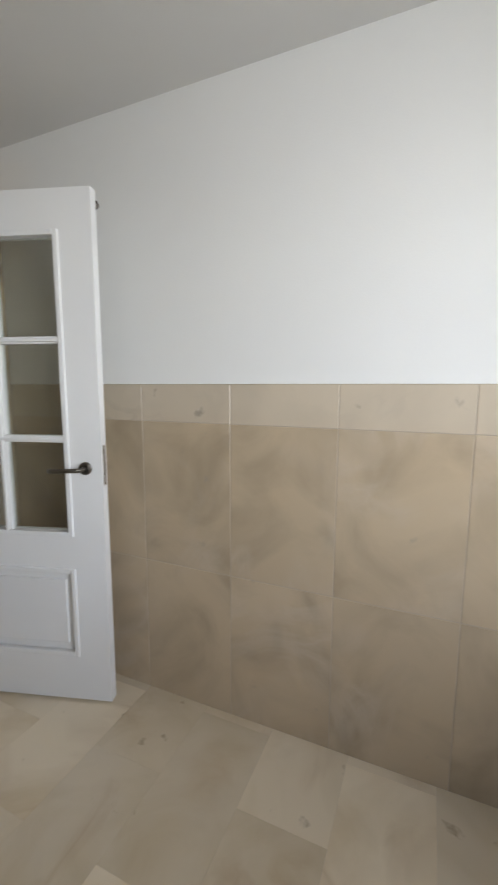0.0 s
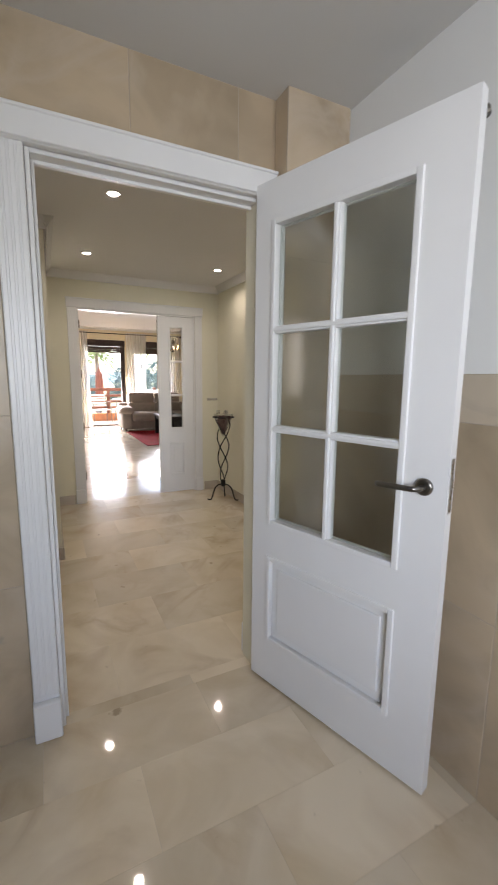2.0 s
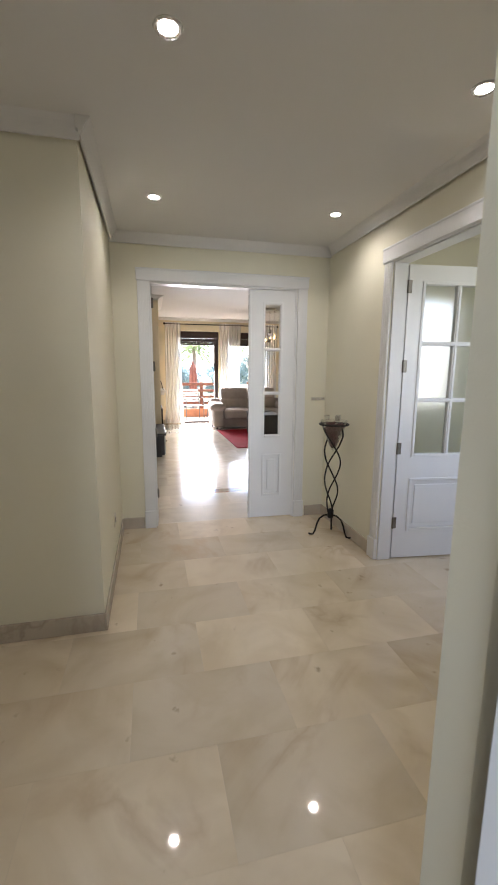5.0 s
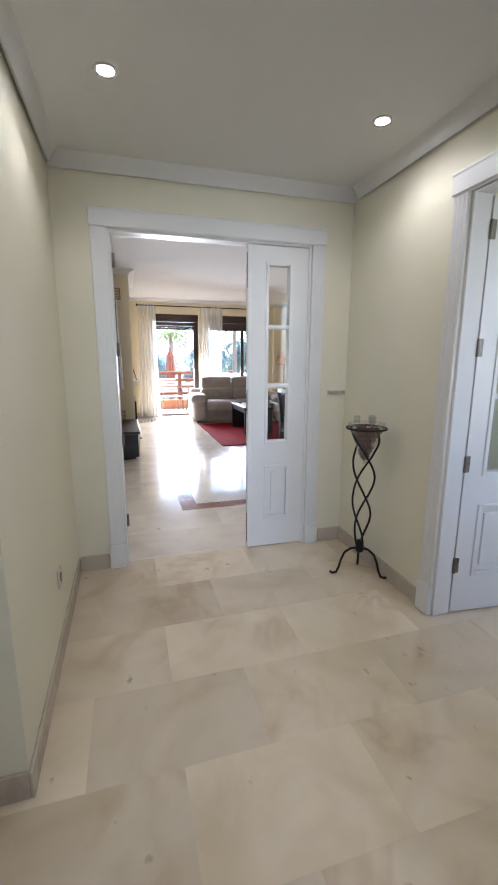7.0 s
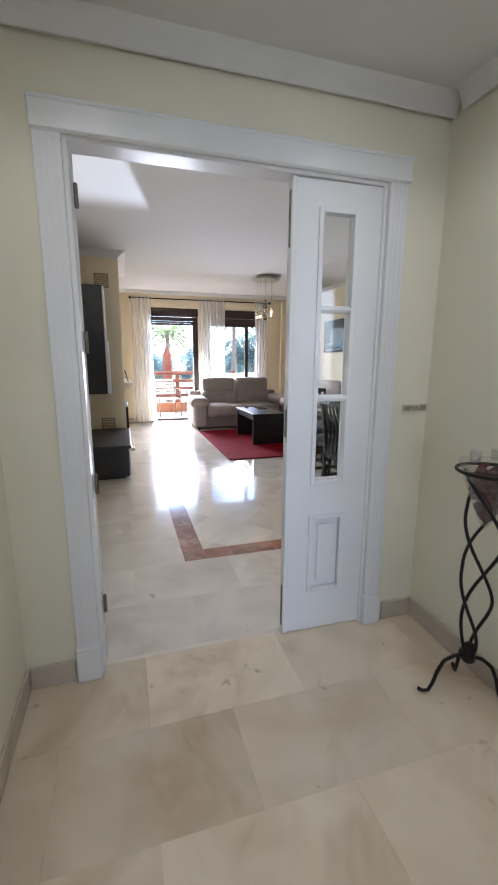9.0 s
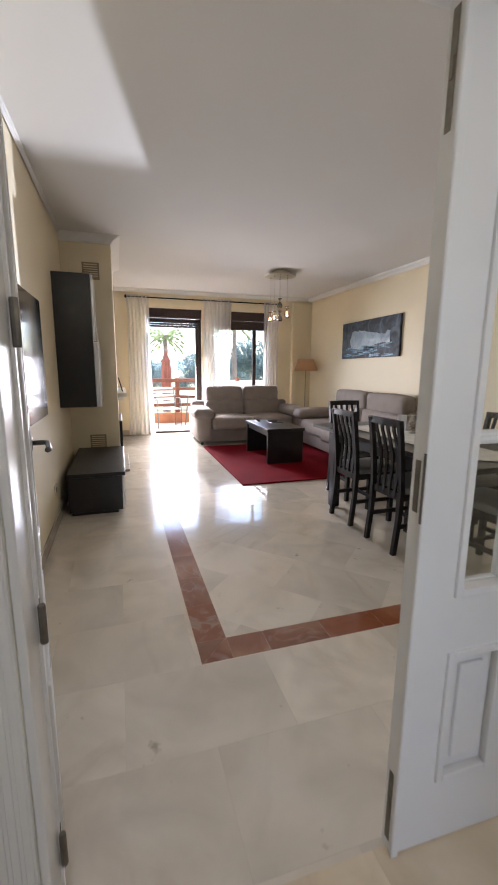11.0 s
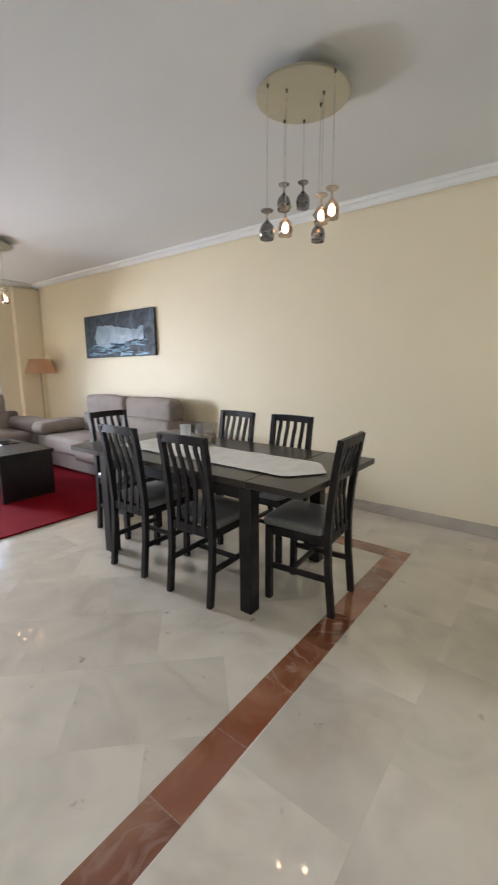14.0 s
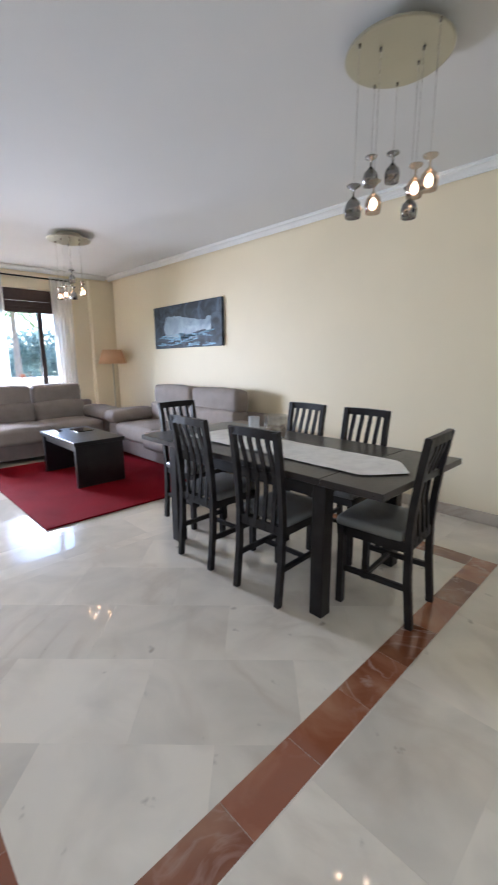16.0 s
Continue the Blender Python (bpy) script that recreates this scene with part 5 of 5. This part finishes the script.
over = tile_wall("wall_tiles_over_door", pose(KX - 0.01, 0, 2.115, 0, 0, 90), 0.386, 1.366, [0, KC - 2.115], 0.4, 1.2, "tan stone wall tiles above the kitchen door")
tile_wall("wall_tiles_column", pose(-1.70, 0, 0, 0, 0, 90), 1.3583, KY, full, 0.4, 1.3583, "tan stone tiles on the column")
tile_wall("wall_tiles_column_side", pose(0, 1.367, 0), KX, -1.6955, full, 0.4, KX, "tan stone tiles on the column's side")


# floors: slabs with joints, and stone tiles laid as single pieces
def clip(poly, x0, x1, y0, y1):
    for axis, lim, keep in ((0, x0, 1), (0, x1, -1), (1, y0, 1), (1, y1, -1)):
        out = []
        for p, q in zip(poly, poly[1:] + poly[:1]):
            dp, dq = (p[axis] - lim) * keep, (q[axis] - lim) * keep
            if dp >= 0:
                out.append(p)
            if dp * dq < 0:
                s = dp / (dp - dq)
                out.append((p[0] + (q[0] - p[0]) * s, p[1] + (q[1] - p[1]) * s))
        poly = out
        if len(poly) < 3:
            return []
    return poly


def lay(floor, mat, rect, angle, origin, long, short, name="tile", g=0.00025):
    """Running bond of long x short tiles in rect, turned by angle about origin."""
    x0, x1, y0, y1 = rect
    c, s = math.cos(radians(angle)), math.sin(radians(angle))
    reach = math.hypot(x1 - x0, y1 - y0) + 2
    nr, nc = int(reach / short) + 1, int(reach / long) + 1
    cx, cy = (x0 + x1) / 2 - origin[0], (y0 + y1) / 2 - origin[1]
    oi, oj = round((cx * c + cy * s) / long), round((-cx * s + cy * c) / short)
    for j in range(oj - nr, oj + nr + 1):
        for i in range(oi - nc, oi + nc + 1):
            u0 = (i + (0.5 if j % 2 else 0.0)) * long
            v0 = j * short
            quad = [(u0 + g, v0 + g), (u0 + long - g, v0 + g), (u0 + long - g, v0 + short - g), (u0 + g, v0 + short - g)]
            quad = clip([(origin[0] + u * c - v * s, origin[1] + u * s + v * c) for u, v in quad], x0, x1, y0, y1)
            if len(quad) < 3:
                continue
            area = 0.5 * abs(sum(p[0] * q[1] - q[0] * p[1] for p, q in zip(quad, quad[1:] + quad[:1])))
            if area < 0.002:
                continue
            mx, my = sum(p[0] for p in quad) / len(quad), sum(p[1] for p in quad) / len(quad)
            n = len(quad)
            verts = [(p[0] - mx, p[1] - my, 0.0) for p in quad] + [(p[0] - mx, p[1] - my, -0.012) for p in quad]
            faces = [tuple(range(n))] + [(k, k + n, (k + 1) % n + n, (k + 1) % n) for k in range(n)]
            me = bpy.data.meshes.new(name)
            me.from_pydata(verts, [], faces)
            me.materials.append(mat)
            o = new(name, me)
            o.parent = floor
            o.location = (mx, my, 0)


def slab(name, rect, label):
    x0, x1, y0, y1 = rect
    return structure(name, boxes((x0, x1, y0, y1, -0.1, -0.0007)), M_GROUT, label, "floor")


DOORX = -1.788
fk = slab("floor_kitchen", (DOORX, 1.8, -2.1, KY + 0.02), "polished honey marble kitchen floor tiles")
lay(fk, M_KMARBLE, (DOORX, 1.8, -2.0, KY + 0.01), 90, (-0.62, 0.71), 0.60, 0.292)
fh = slab("floor_hall", (-4.83, DOORX, -2.0, 4.0), "polished beige marble hall floor tiles")
lay(fh, M_KMARBLE, (-4.83, DOORX, -2.0, 3.9), 90, (-4.085, 1.30), 0.60, 0.373)
flv = slab("floor_living", (FARX - 0.2, -4.83, LEFTY, RIGHTY), "polished cream marble living room floor with a red border")
BX0, BX1, BY0, BY1, BW = -7.56, -5.655, 1.293, 4.09, 0.145
lay(flv, M_MARBLE, (BX1, -4.83, LEFTY, RIGHTY), 90, (-5.25, 2.17), 0.60, 0.40)
lay(flv, M_MARBLE, (BX0, BX1, LEFTY, BY0), 90, (-5.25, 2.17), 0.60, 0.40)
lay(flv, M_MARBLE, (BX0, BX1, BY1, RIGHTY), 90, (-5.25, 2.17), 0.60, 0.40)
lay(flv, M_MARBLE, (BX0, BX1 - BW, BY0 + BW, BY1 - BW), 45, (-6.163, 1.818), 0.60, 0.40)
lay(flv, M_MARBLE, (FARX - 0.2, BX0, LEFTY, RIGHTY), 90, (-5.25, 2.17), 0.60, 0.40)
lay(flv, M_RED, (BX1 - BW, BX1, BY0 + BW, BY1 - BW), 90, (BX1, BY0 + 0.02), 0.305, 0.30, "border_tile", 0.0007)
lay(flv, M_RED, (BX0, BX1 - BW, BY0, BY0 + BW), 0, (BX1 - BW, BY0), 0.305, 0.30, "border_tile", 0.0007)
lay(flv, M_RED, (BX0, BX1 - BW, BY1 - BW, BY1), 0, (BX1 - BW, BY1 - BW), 0.305, 0.30, "border_tile", 0.0007)
for y, s in ((BY0, 1), (BY1, -1)):
    e = 0.0007
    for tri in (((e, e), (BW - e, BW - e), (BW - e, 3 * e)), ((e, 3 * e), (e, BW - e), (BW - 3 * e, BW - e))):
        # the joint runs from the border's outer corner to its inner one
        pts = [(BX1 - u, y + s * v) for u, v in tri]
        me = bpy.data.meshes.new("border_tile")
        me.from_pydata([(*p, 0.0) for p in pts] + [(*p, -0.012) for p in pts], [], [(0, 1, 2), (0, 3, 4, 1), (1, 4, 5, 2), (2, 5, 3, 0)])
        me.materials.append(M_RED)
        new("border_tile", me).parent = flv
flb = structure("floor_balcony_tiles", boxes((-13.5, FARX - 0.2, -1.5, 6.5, -0.034, -0.018)), M_GROUT, "pale balcony floor tiles", "floor")
lay(flb, M_TERRACE, (-13.5, FARX - 0.22, 0.0, 5.0), 0, (-12.5, 1.5), 0.33, 0.33)
for o in flb.children:
    o.location.z = -0.008
